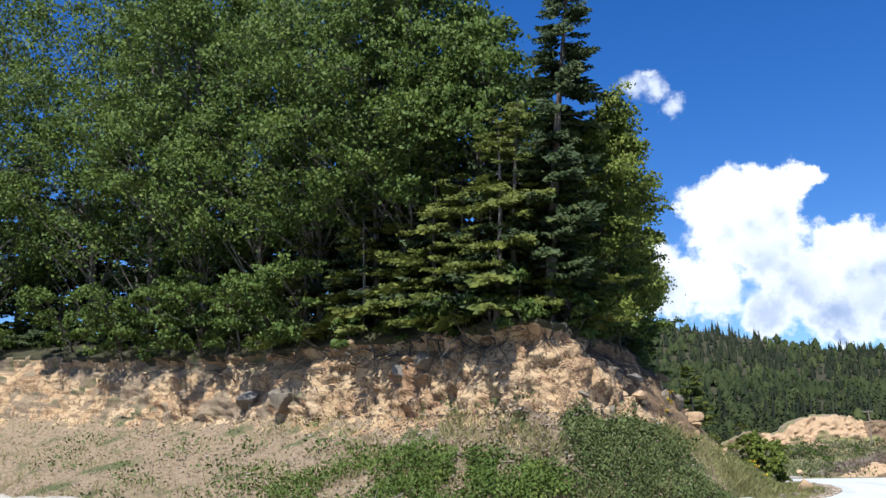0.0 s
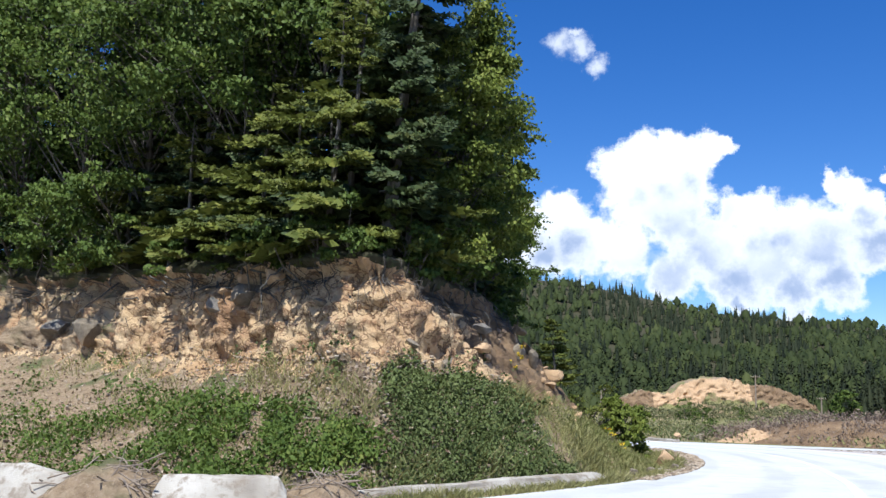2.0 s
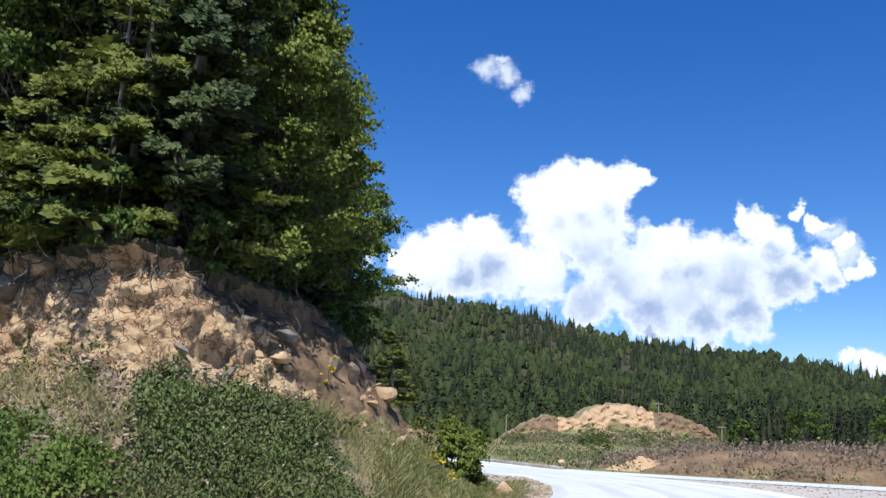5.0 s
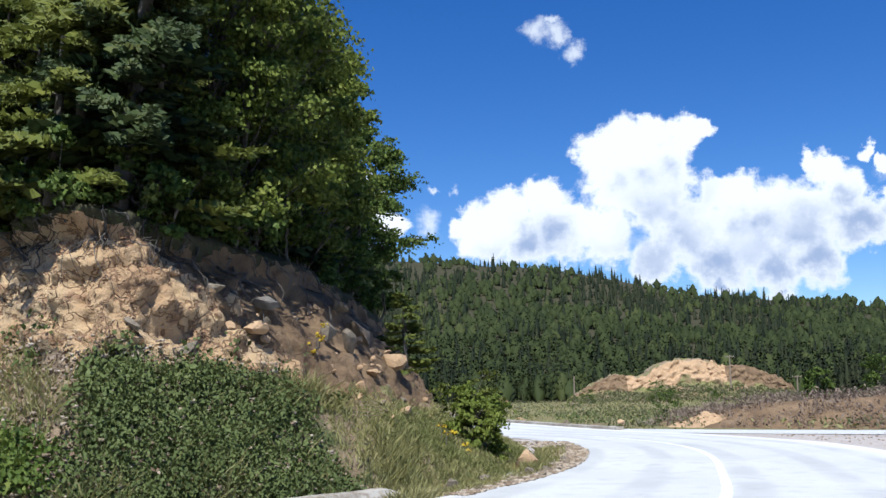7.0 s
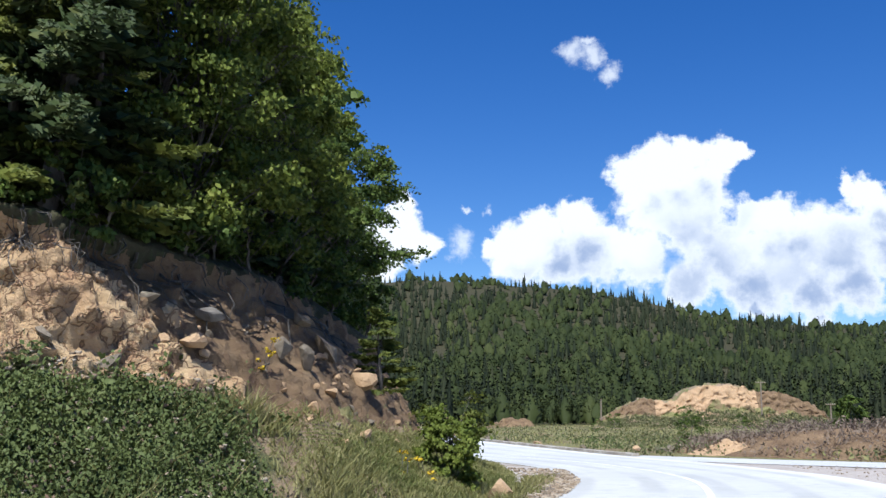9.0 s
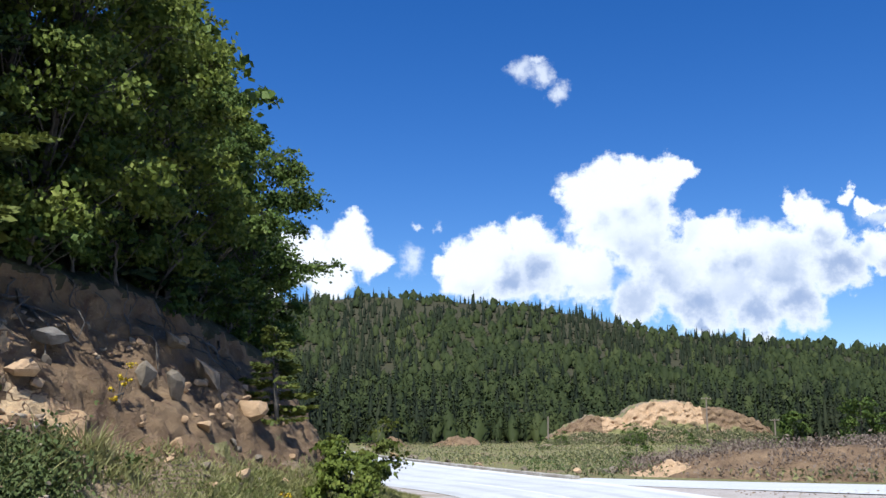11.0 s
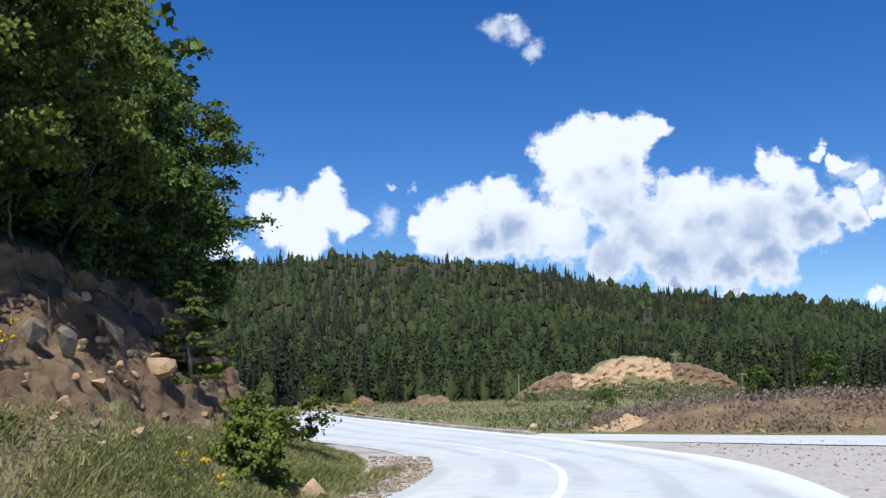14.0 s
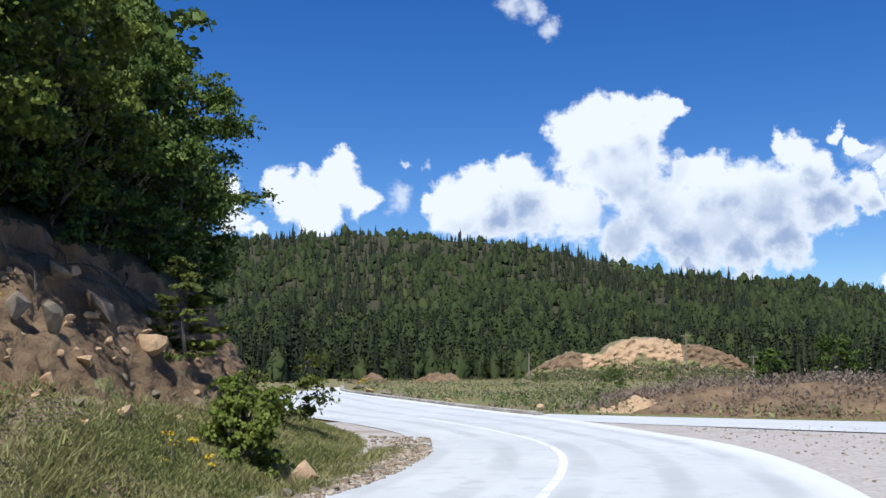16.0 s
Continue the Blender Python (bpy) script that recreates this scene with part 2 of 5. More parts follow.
def mat_bark(n, p):
    s = n.add("ShaderNodeMapping", {"Vector": p, "Scale": (9.0, 9.0, 1.6)}).outputs[0]
    a, b = n.noise(s, 2.0, 6, 0.7), n.noise(p, 1.3, 3)
    c = n.ramp(a, [(0.3, (0.045, 0.038, 0.032)), (0.6, (0.12, 0.105, 0.09)), (0.8, (0.24, 0.22, 0.20))])
    return n.mix(n.step(b, 0.5, 0.7), c, (0.17, 0.16, 0.145)), a, 0.04


def mat_wood(n, p):
    s = n.add("ShaderNodeMapping", {"Vector": p, "Scale": (8.0, 8.0, 0.7)}).outputs[0]
    a = n.noise(s, 2.0, 5, 0.6)
    return n.ramp(a, [(0.3, (0.17, 0.13, 0.10)), (0.7, (0.33, 0.27, 0.21))]), a, 0.02


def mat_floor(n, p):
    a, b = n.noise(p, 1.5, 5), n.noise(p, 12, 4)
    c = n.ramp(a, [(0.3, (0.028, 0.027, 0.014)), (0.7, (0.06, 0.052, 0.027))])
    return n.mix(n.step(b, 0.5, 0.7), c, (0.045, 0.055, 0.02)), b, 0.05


EARTH, SCREE, TURF, BROWN, MOSS = surface("ochre_earth", mat_earth), surface("scree", mat_scree), surface("dry_turf", mat_turf), surface("brown_soil", mat_brown), surface("mossy_undergrowth", mat_moss)
ROAD, GRAVEL, CONCRETE = surface("pale_asphalt", mat_road), surface("gravel", mat_gravel), surface("old_concrete", mat_concrete)
ROCK, BARK, WOOD, LITTER = surface("grey_rock", mat_rock), surface("bark", mat_bark), surface("pole_wood", mat_wood), surface("forest_floor", mat_floor)
LEAF = leaf_material("broad_leaves", (0.03, 0.058, 0.012), (0.105, 0.152, 0.031), (0.23, 0.245, 0.06), 0.3)
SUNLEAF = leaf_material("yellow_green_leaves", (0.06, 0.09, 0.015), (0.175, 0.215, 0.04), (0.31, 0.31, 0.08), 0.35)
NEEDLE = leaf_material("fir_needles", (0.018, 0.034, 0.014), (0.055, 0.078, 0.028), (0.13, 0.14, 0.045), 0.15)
YOUNG = leaf_material("young_needles", (0.05, 0.075, 0.016), (0.135, 0.155, 0.032), (0.24, 0.235, 0.055), 0.3)
IVY = leaf_material("bramble_leaves", (0.06, 0.085, 0.028), (0.12, 0.15, 0.05), (0.19, 0.21, 0.085), 0.25, 0.15)
GRASS = leaf_material("dry_grass", (0.15, 0.165, 0.055), (0.31, 0.29, 0.12), (0.48, 0.42, 0.22), 0.3)
FARFIR = far_leaf_material("far_conifers", (0.007, 0.011, 0.006), (0.017, 0.023, 0.011), (0.036, 0.040, 0.018))
FARLEAF = far_leaf_material("far_broadleaves", (0.018, 0.026, 0.009), (0.036, 0.047, 0.015), (0.068, 0.077, 0.025))
BRUSH = leaf_material("dry_brush", (0.13, 0.10, 0.075), (0.24, 0.185, 0.14), (0.34, 0.28, 0.215), 0.2)


# ---- helpers of this scene ----
rng = np.random.default_rng(7)


def mesh_of(name, verts, faces, mats, index=None, smooth=False, normals=None):
    me = bpy.data.meshes.new(name)
    if isinstance(faces, np.ndarray):
        k, sides = faces.shape
        me.vertices.add(len(verts)), me.loops.add(k * sides), me.polygons.add(k)
        me.vertices.foreach_set("co", np.asarray(verts, np.float32).ravel())
        me.loops.foreach_set("vertex_index", faces.astype(np.int32).ravel())
        me.polygons.foreach_set("loop_start", np.arange(0, k * sides, sides, dtype=np.int32))
        me.update(calc_edges=True)
    else:
        me.from_pydata(np.asarray(verts, float).tolist(), [], faces)
    for m in mats if isinstance(mats, (list, tuple)) else [mats]:
        me.materials.append(m)
    if index is not None:
        me.polygons.foreach_set("material_index", np.asarray(index, np.int32))
    if smooth:
        me.polygons.foreach_set("use_smooth", np.ones(len(me.polygons), bool))
    me.update()
    if normals is not None:
        me.normals_split_custom_set_from_vertices(np.asarray(normals, float).tolist())
    return me


def part(name, me, parent, label=""):
    ob = new(name, me)
    ob.parent = parent
    if label:
        ob["label"] = label
    return ob


def grid_faces(rows, cols):
    i = np.arange(rows - 1)[:, None] * cols + np.arange(cols - 1)[None, :]
    return np.stack([i, i + 1, i + cols + 1, i + cols], -1).reshape(-1, 4)


def fbm(pts, scale, octaves=4, seed=0.0):
    return np.array([noise.fractal(Vector(p) * scale + Vector((seed, seed * 1.7, -seed)), 0.9, 2.0, octaves) for p in pts])


def unit(a):
    return a / np.maximum(np.linalg.norm(a, axis=-1, keepdims=True), 1e-9)


def leaf_quads(at, size, aim=None, wide=0.62, up=0.0):
    """Small diamond leaves, one at each place, turned at random (or along aim)."""
    k = len(at)
    along = unit(rng.normal(size=(k, 3)) if aim is None else aim)
    side = rng.normal(size=(k, 3))
    side[:, 2] *= 1 - up
    side = unit(np.cross(along, unit(side)))
    size = np.broadcast_to(np.asarray(size, float).reshape(-1, 1), (k, 1))
    tip, base = at + along * size * 0.5, at - along * size * 0.5
    left, right = at + side * size * wide * 0.5, at - side * size * wide * 0.5
    v = np.stack([tip, left, base, right], 1).reshape(-1, 3)
    return v, np.arange(4 * k).reshape(-1, 4)


def outward(v, f, away):
    """Turns each leaf so that it faces away from the heart of its crown; returns faces and a normal for each corner."""
    q = v[f]
    flat = np.cross(q[:, 1] - q[:, 0], q[:, 3] - q[:, 0])
    f = np.where(((flat * away).sum(1) < 0)[:, None], f[:, ::-1], f)
    return f, np.repeat(unit(away), 4, 0)


class Bag:
    """Collects pieces of one mesh."""

    def __init__(self):
        self.v, self.f, self.m, self.n, self.w = [], [], [], 0, []

    def put(self, v, f, m=0):
        self.v.append(np.asarray(v)), self.f.append(np.asarray(f) + self.n), self.m.append(np.full(len(f), m))
        self.n += len(v)

    def tube(self, pts, radii, sides=7, m=0):
        pts, radii = np.asarray(pts, float), np.asarray(radii, float)
        d = unit(np.gradient(pts, axis=0))
        a = unit(np.cross(d, np.where(np.abs(d[:, 2:3]) < 0.9, (0, 0, 1.0), (1.0, 0, 0))))
        b = np.cross(d, a)
        w = np.linspace(0, 2 * np.pi, sides, endpoint=False)
        ring = pts[:, None] + radii[:, None, None] * (np.cos(w)[None, :, None] * a[:, None] + np.sin(w)[None, :, None] * b[:, None])
        i = np.arange(len(pts) - 1)[:, None] * sides + np.arange(sides)[None]
        j = np.arange(len(pts) - 1)[:, None] * sides + (np.arange(sides)[None] + 1) % sides
        self.put(ring.reshape(-1, 3), np.stack([i, j, j + sides, i + sides], -1).reshape(-1, 4), m)

    def mesh(self, name, mats, smooth=False):
        f = np.concatenate(self.f)
        return mesh_of(name, np.concatenate(self.v), f, mats, np.concatenate(self.m), smooth, np.concatenate(self.w) if self.w else None)


# ---- the land ----
def smooth01(a):
    a = np.clip(a, 0, 1)
    return a * a * (3 - 2 * a)


FOOT, CREST = 205.0, 640.0
SKY_A = [-0.9, -0.34, -0.226, -0.184, -0.123, -0.044, 0.04, 0.105, 0.134, 0.181, 0.268, 0.353, 0.403, 0.6, 1.2]
SKY_E = [0.105, 0.141, 0.144, 0.147, 0.143, 0.136, 0.123, 0.108, 0.102, 0.097, 0.091, 0.080, 0.071, 0.055, 0.045]


def land(x, y):
    """Height of the land away from the cut bank."""
    x, y = np.asarray(x, float), np.asarray(y, float)
    z = -0.6 * smooth01((y - 22) / 30)
    z = z - 0.25 * np.exp(-((x + 12.5) ** 2 / 40 + (y - 5.5) ** 2 / 14))
    far = np.maximum(y, 1.0)
    rise = np.interp(x / far, SKY_A, SKY_E) * CREST
    w = (y - FOOT) / (CREST - FOOT)
    z = z + rise * np.where(w < 1, smooth01(w * 0.5 + 0.0) * 2 * np.clip(w, 0, 1) ** 0.15, np.maximum(1 - (w - 1) * 0.7, 0.0)) * (w > 0)
    back = smooth01((-y - 120) / 500) * 60
    return z + back


def build_ground():
    xs = np.unique(np.concatenate([np.linspace(-60, 60, 121), np.linspace(-400, 400, 81), np.linspace(-3500, 3500, 41)]))
    ys = np.unique(np.concatenate([np.linspace(-30, 120, 151), np.linspace(120, 760, 81), np.linspace(-3500, 3500, 41)]))
    x, y = np.meshgrid(xs, ys)
    z = land(x, y)
    rough = np.array([noise.noise(Vector((a * 0.05, b * 0.05, 0))) for a, b in zip(x.ravel(), y.ravel())]).reshape(x.shape)
    z = z - 0.06 + rough * np.clip((y - 60) / 60, 0, 1) * 0.8
    v = np.stack([x, y, z], -1).reshape(-1, 3)
    f = grid_faces(len(ys), len(xs))
    mid = v[f].mean(1)
    hill = ((mid[:, 1] > FOOT + 8) | (np.abs(mid[:, 0]) > 150)).astype(int)
    tagged(new("ground", mesh_of("ground", v, f, [TURF, LITTER], hill, True)), "rough grassy ground rising to a wooded hill", "ground", kind="structure")


build_ground()

# stations along the cut bank: foot of the slope, foot of the cliff, top of the cliff
BASE = [(-48, 15, 0), (-31, 12.4, 0), (-20.5, 7.2, -0.1), (-13.8, 4.8, -0.2), (-10.8, 4.8, -0.2), (-8.9, 5.9, -0.12), (-7.1, 7.8, -0.02), (-5.4, 9.4, 0), (-4.3, 11.2, 0),
        (-3.7, 13.5, 0), (-3.5, 17, 0), (-3.6, 20.5, 0), (-4.6, 25, 0), (-8, 34, -0.1), (-15, 50, -0.5), (-26, 72, -0.6)]
CLIFF = [(-47, 22, 3.6), (-30, 19.4, 3.0), (-20.2, 15.4, 2.4), (-14.0, 11.5, 2.2), (-11.6, 9.8, 2.1), (-9.4, 8.1, 2.0), (-8.0, 8.8, 1.9), (-7.0, 10.5, 1.6), (-6.2, 12.3, 1.4),
         (-5.8, 14.6, 1.2), (-5.8, 17.6, 1.0), (-6.2, 21, 0.9), (-7.4, 25.5, 0.7), (-11, 35, 0.5), (-18, 51, 0), (-29, 73, -0.4)]
TOP = [(-47.3, 23.4, 6.4), (-30.3, 20.7, 5.5), (-20.8, 16.4, 4.75), (-14.6, 12.4, 4.45), (-12, 10.5, 4.3), (-9.8, 8.7, 4.15), (-8.9, 9.6, 4.05), (-8.5, 11.4, 3.95), (-8.1, 13.2, 3.9),
       (-7.9, 15.4, 3.8), (-7.8, 18.4, 3.6), (-7.6, 21.6, 3.2), (-9.4, 26, 2.6), (-14, 36, 1.8), (-21, 52, 1.0), (-32, 74, 0.5)]
HEART = np.array((-34.0, 52.0, 7.0))


def along(points, s):
    """Smooth curve through the stations; s from 0 to 1 by station."""
    p = np.array(points, float)
    k = np.clip(np.asarray(s, float) * (len(p) - 1), 0, len(p) - 1.001)
    i = k.astype(int)
    t = (k - i)[..., None]
    a, b, c, d = p[np.maximum(i - 1, 0)], p[i], p[i + 1], p[np.minimum(i + 2, len(p) - 1)]
    return 0.5 * (2 * b + (c - a) * t + (2 * a - 5 * b + 4 * c - d) * t**2 + (3 * b - a - 3 * c + d) * t**3)


S_ROWS = np.unique(np.concatenate([np.linspace(0, 0.14, 110), np.linspace(0.14, 0.78, 420), np.linspace(0.78, 1, 40)]))
N_SLOPE, N_CLIFF = 34, 60


def bank_point(s, v):
    """s along the bank; v: 0 to 1 up the slope, 1 to 2 up the cliff, 2 to 3 back over the top."""
    s, v = np.broadcast_arrays(np.asarray(s, float), np.asarray(v, float))
    base, foot, top = along(BASE, s), along(CLIFF, s), along(TOP, s)
    a, b, c = np.clip(v, 0, 1)[..., None], np.clip(v - 1, 0, 1)[..., None], np.clip(v - 2, 0, 1)[..., None]
    low = base + (foot - base) * a
    low[..., 2] = base[..., 2] - 0.12 + (foot[..., 2] - base[..., 2] + 0.12) * (a[..., 0] ** 1.15)
    face = foot + (top - foot) * b
    over = HEART - top
    out = np.where(v[..., None] < 1, low, face)
    back = top + over * c**1.6
    back[..., 2] += 0.5 * smooth01(c[..., 0] * 6) + 1.5 * smooth01((c[..., 0] - 0.1) * 2)
    return np.where(v[..., None] > 2, back, out)


def build_bank():
    vs = np.concatenate([np.linspace(0, 1, N_SLOPE, endpoint=False), np.linspace(1, 2, N_CLIFF, endpoint=False), np.linspace(2, 3, 30) ])
    s, v = np.meshgrid(S_ROWS, vs, indexing="ij")
    p = bank_point(s, v)
    face = smooth01((v - 0.85) / 0.25) * (1 - smooth01((v - 1.93) / 0.12))
    du, dv = np.gradient(p, axis=0), np.gradient(p, axis=1)
    nrm = unit(np.cross(du, dv))
    flat = p.reshape(-1, 3)
    lumps = fbm(flat, 0.55, 3).reshape(v.shape)
    crag = np.array([noise.ridged_multi_fractal(Vector(q) * 1.1, 0.9, 2.1, 4, 0.9, 2.0) for q in flat]).reshape(v.shape)
    small = fbm(flat, 3.2, 3, 5.0).reshape(v.shape)
    ruts = fbm(flat * np.array((1, 1, 0.28)), 1.7, 4, 12.0).reshape(v.shape)
    under = np.exp(-((v - 1.84) / 0.09) ** 2)
    nose = 1 - 0.4 * smooth01((s * 15 - 6.0) / 1.2)
    push = face * nose * (0.32 * lumps + 0.20 * (crag - 1.0) + 0.15 * small + 0.10 * ruts - 0.22 * under) + (1 - face) * (0.10 * lumps + 0.03 * small) * smooth01(v * 4)
    p = p + nrm * push[..., None]
    flat = p.reshape(-1, 3)
    f = grid_faces(len(S_ROWS), len(vs))
    fv = v.reshape(-1)[f].mean(1)
    fs = s.reshape(-1)[f].mean(1)
    jit = fbm(flat[f].mean(1), 1.2, 3, 9.0) * 0.35
    kind = np.where(fv + jit * 0.6 < 0.92, 1, 0)
    kind = np.where((fv < 0.95 + jit) & (fs > 0.53), 2, kind)
    kind = np.where((kind == 0) & (fs * 15 < 2.4) & (jit > 0.02), 1, kind)
    kind = np.where((kind == 0) & (fs * 15 > 6.7 + jit * 2.5 - (fv - 1.2) * 1.2), 4, kind)
    ks = fs * 15
    grown = (ks + jit > 5.15) & (ks + 0.1 * fv < 6.9 + jit) & (fv < 0.97 - 0.06 * (ks - 6) ** 2 + jit * 0.4) & (fv > 0.03)
    kind = np.where(grown, 5, kind)
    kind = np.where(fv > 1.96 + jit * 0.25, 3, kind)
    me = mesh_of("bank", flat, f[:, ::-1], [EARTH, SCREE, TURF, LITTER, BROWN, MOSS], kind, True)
    tagged(new("bank", me), "eroded ochre earth bank with scree slope", "bank", kind="structure")
    return p, nrm, vs


BANK, BANK_N, BANK_V = build_bank()


def on_bank(s, v):
    """Place and normal on the finished bank."""
    i = np.clip(np.searchsorted(S_ROWS, s), 0, len(S_ROWS) - 1)
    j = np.clip(np.searchsorted(BANK_V, v), 0, len(BANK_V) - 1)
    return BANK[i, j], BANK_N[i, j]


def ribbon(name, left, right, mat, lift, label, category, steps=160, cross=8):
    """A strip of the setting that follows the land."""
    s = np.linspace(0, 1, steps)
    a, b = along([(*q, 0) for q in left], s), along([(*q, 0) for q in right], s)
    w = np.linspace(0, 1, cross)[None, :, None]
    p = a[:, None] * (1 - w) + b[:, None] * w
    p[..., 2] = land(p[..., 0], p[..., 1]) + lift
    ob = new(name, mesh_of(name, p.reshape(-1, 3), grid_faces(steps, cross)[:, ::-1], mat, smooth=True))
    return tagged(ob, label, category, kind="structure")


INNER = [(-75, 12), (-48, 10.5), (-31, 8.4), (-21, 4.6), (-14, 2.8), (-10.6, 3.1), (-8.2, 5.2), (-6.3, 7.2), (-4.7, 9.4), (-3.6, 12.2), (-3.0, 14.8), (-2.65, 17.5), (-2.6, 20.5), (-3.1, 23.5), (-4.4, 28), (-8.6, 39), (-17, 60), (-25, 98), (-34, 140)]
OUTER = [(-75, -6), (-49, -6), (-36, -9), (-26, -14), (-16, -18), (-8, -17), (-2, -12), (1.4, -6), (2.8, 0), (3.5, 6), (3.9, 11), (4.4, 16), (4.5, 20), (4.1, 23.7), (3.0, 29), (0, 48), (-9, 70), (-20, 100), (-28, 142)]


def mat_road_worn(n, p):
    c, fine, d = mat_road(n, p)
    w = n.add("ShaderNodeAttribute", attribute_name="across").outputs["Fac"]
    wob = n.math("ADD", w, n.math("MULTIPLY", n.math("SUBTRACT", n.noise(p, 0.5, 3), 0.5), 0.035))
    t = n.math("SINE", n.math("MULTIPLY", wob, 31.0))
    tracks = n.math("MULTIPLY", n.step(t, 0.1, 0.9), n.step(n.noise(p, 0.35, 4), 0.3, 0.6))
    c = n.mix(n.math("MULTIPLY", tracks, 0.5), c, (0.33, 0.335, 0.335))
    edge = n.step(w, 0.86, 0.97)
    c = n.mix(n.math("MULTIPLY", edge, 0.6), c, (0.66, 0.65, 0.62))
    return c, fine, d


ROAD_WORN = surface("worn_pale_asphalt", mat_road_worn)
road = ribbon("road", INNER, OUTER, ROAD_WORN, 0.0, "pale sun-bleached asphalt road round a bend", "road", 320, 24)
mark = road.data.attributes.new("across", "FLOAT", "POINT")
mark.data.foreach_set("value", np.tile(np.linspace(0, 1, 24), 320).astype(np.float32))


def between(w):
    a, b = np.array(INNER, float), np.array(OUTER, float)
    return a * (1 - w) + b * w


def mat_paint(n, p):
    a, b = n.noise(p, 3, 5, 0.7), n.noise(p, 30, 3)
    c = n.mix(n.step(a, 0.42, 0.6), (0.78, 0.78, 0.76), (0.52, 0.53, 0.53))
    return c, b, 0.004


PAINT = surface("worn_road_paint", mat_paint)
ribbon("road_line", between(0.395)[6:16].tolist(), between(0.415)[6:16].tolist(), PAINT, 0.005, "worn white centre line on the road", "road marking", 220, 3)
ribbon("shoulder", [(-5.6, 9.5), (-4.5, 11.4), (-3.95, 13.6), (-3.8, 17), (-3.9, 20.5), (-5, 25), (-9, 36)], [(-4.6, 9.4), (-3.5, 12.2), (-2.9, 14.8), (-2.55, 17.6), (-2.5, 20.5), (-3.1, 24.2), (-7.2, 35.5)],
       GRAVEL, -0.012, "gravel shoulder along the road", "gravel", 120, 6)
ribbon("gravel_lot", OUTER[7:16], [(14, -9), (16, -2), (18, 4), (22, 9), (28, 14), (30, 16.4), (22, 20.2), (13, 26.2), (6, 32.6), (0, 47)],
       GRAVEL, -0.022, "bare grey gravel lot beside the road", "gravel", 120, 14)
ribbon("side_road", [(-0.4, 47.2), (2.4, 38), (6, 33), (10, 28.8), (20, 22), (50, 8), (90, -8)], [(0.6, 50.5), (4, 48.4), (8, 46), (15, 41.5), (30, 34), (60, 20), (104, 4)],
       ROAD, -0.006, "pale side road joining the bend", "road", 90, 8)


def kerb(name, pts, height, width, label, steps=60, lift=0.0, rough=0.02):
    """A long low concrete kerb with worn, slightly uneven edges."""
    p = along([(*q, 0) for q in pts], np.linspace(0, 1, steps))
    d = unit(np.gradient(p, axis=0))
    out = np.stack([d[:, 1], -d[:, 0], 0 * d[:, 0]], 1)
    z = land(p[:, 0], p[:, 1]) + lift
    prof = [(-0.5, -0.25), (-0.5, 0.86), (-0.4, 1.0), (0.4, 1.0), (0.5, 0.88), (0.5, -0.25)]
    rows = []
    for k in range(steps):
        for a, b in prof:
            q = p[k] + out[k] * a * width
            wob = noise.noise(Vector((q[0] * 1.7, q[1] * 1.7, b * 3))) * rough + noise.noise(Vector((q[0] * 6, q[1] * 6, b))) * rough * 0.6
            rows.append((q[0] + out[k][0] * wob, q[1] + out[k][1] * wob, z[k] + b * height + (wob if b > 0.5 else 0)))
    m = len(prof)
    f = grid_faces(steps, m).tolist() + [list(range(m))[::-1], [(steps - 1) * m + i for i in range(m)]]
    ob = new(name, mesh_of(name, rows, f, CONCRETE))
    return tagged(ob, label, "kerb")


kerb("concrete_kerb", [(0.1, 48.6), (-4.3, 58.8), (-9, 70.6), (-14.5, 85), (-20, 100.6), (-28, 142)], 0.17, 0.45, "long pale concrete kerb along the outer road edge", 90)
ribbon("verge", [(-48, 13), (-33, 12), (-25, 9.2), (-20.5, 7.2), (-16.5, 5.7), (-13, 4.9), (-10.6, 4.9), (-8.8, 6.0), (-7, 7.8), (-5.3, 9.5)],
       [(-48, 10.4), (-31, 8.3), (-25, 6.1), (-20.5, 4.3), (-16.5, 3.2), (-13, 2.7), (-10.6, 3.0), (-8.3, 5.0), (-6.4, 7.0), (-4.7, 9.3)],
       SCREE, -0.015, "strip of dirt and gravel at the bank's foot", "verge", 120, 6)

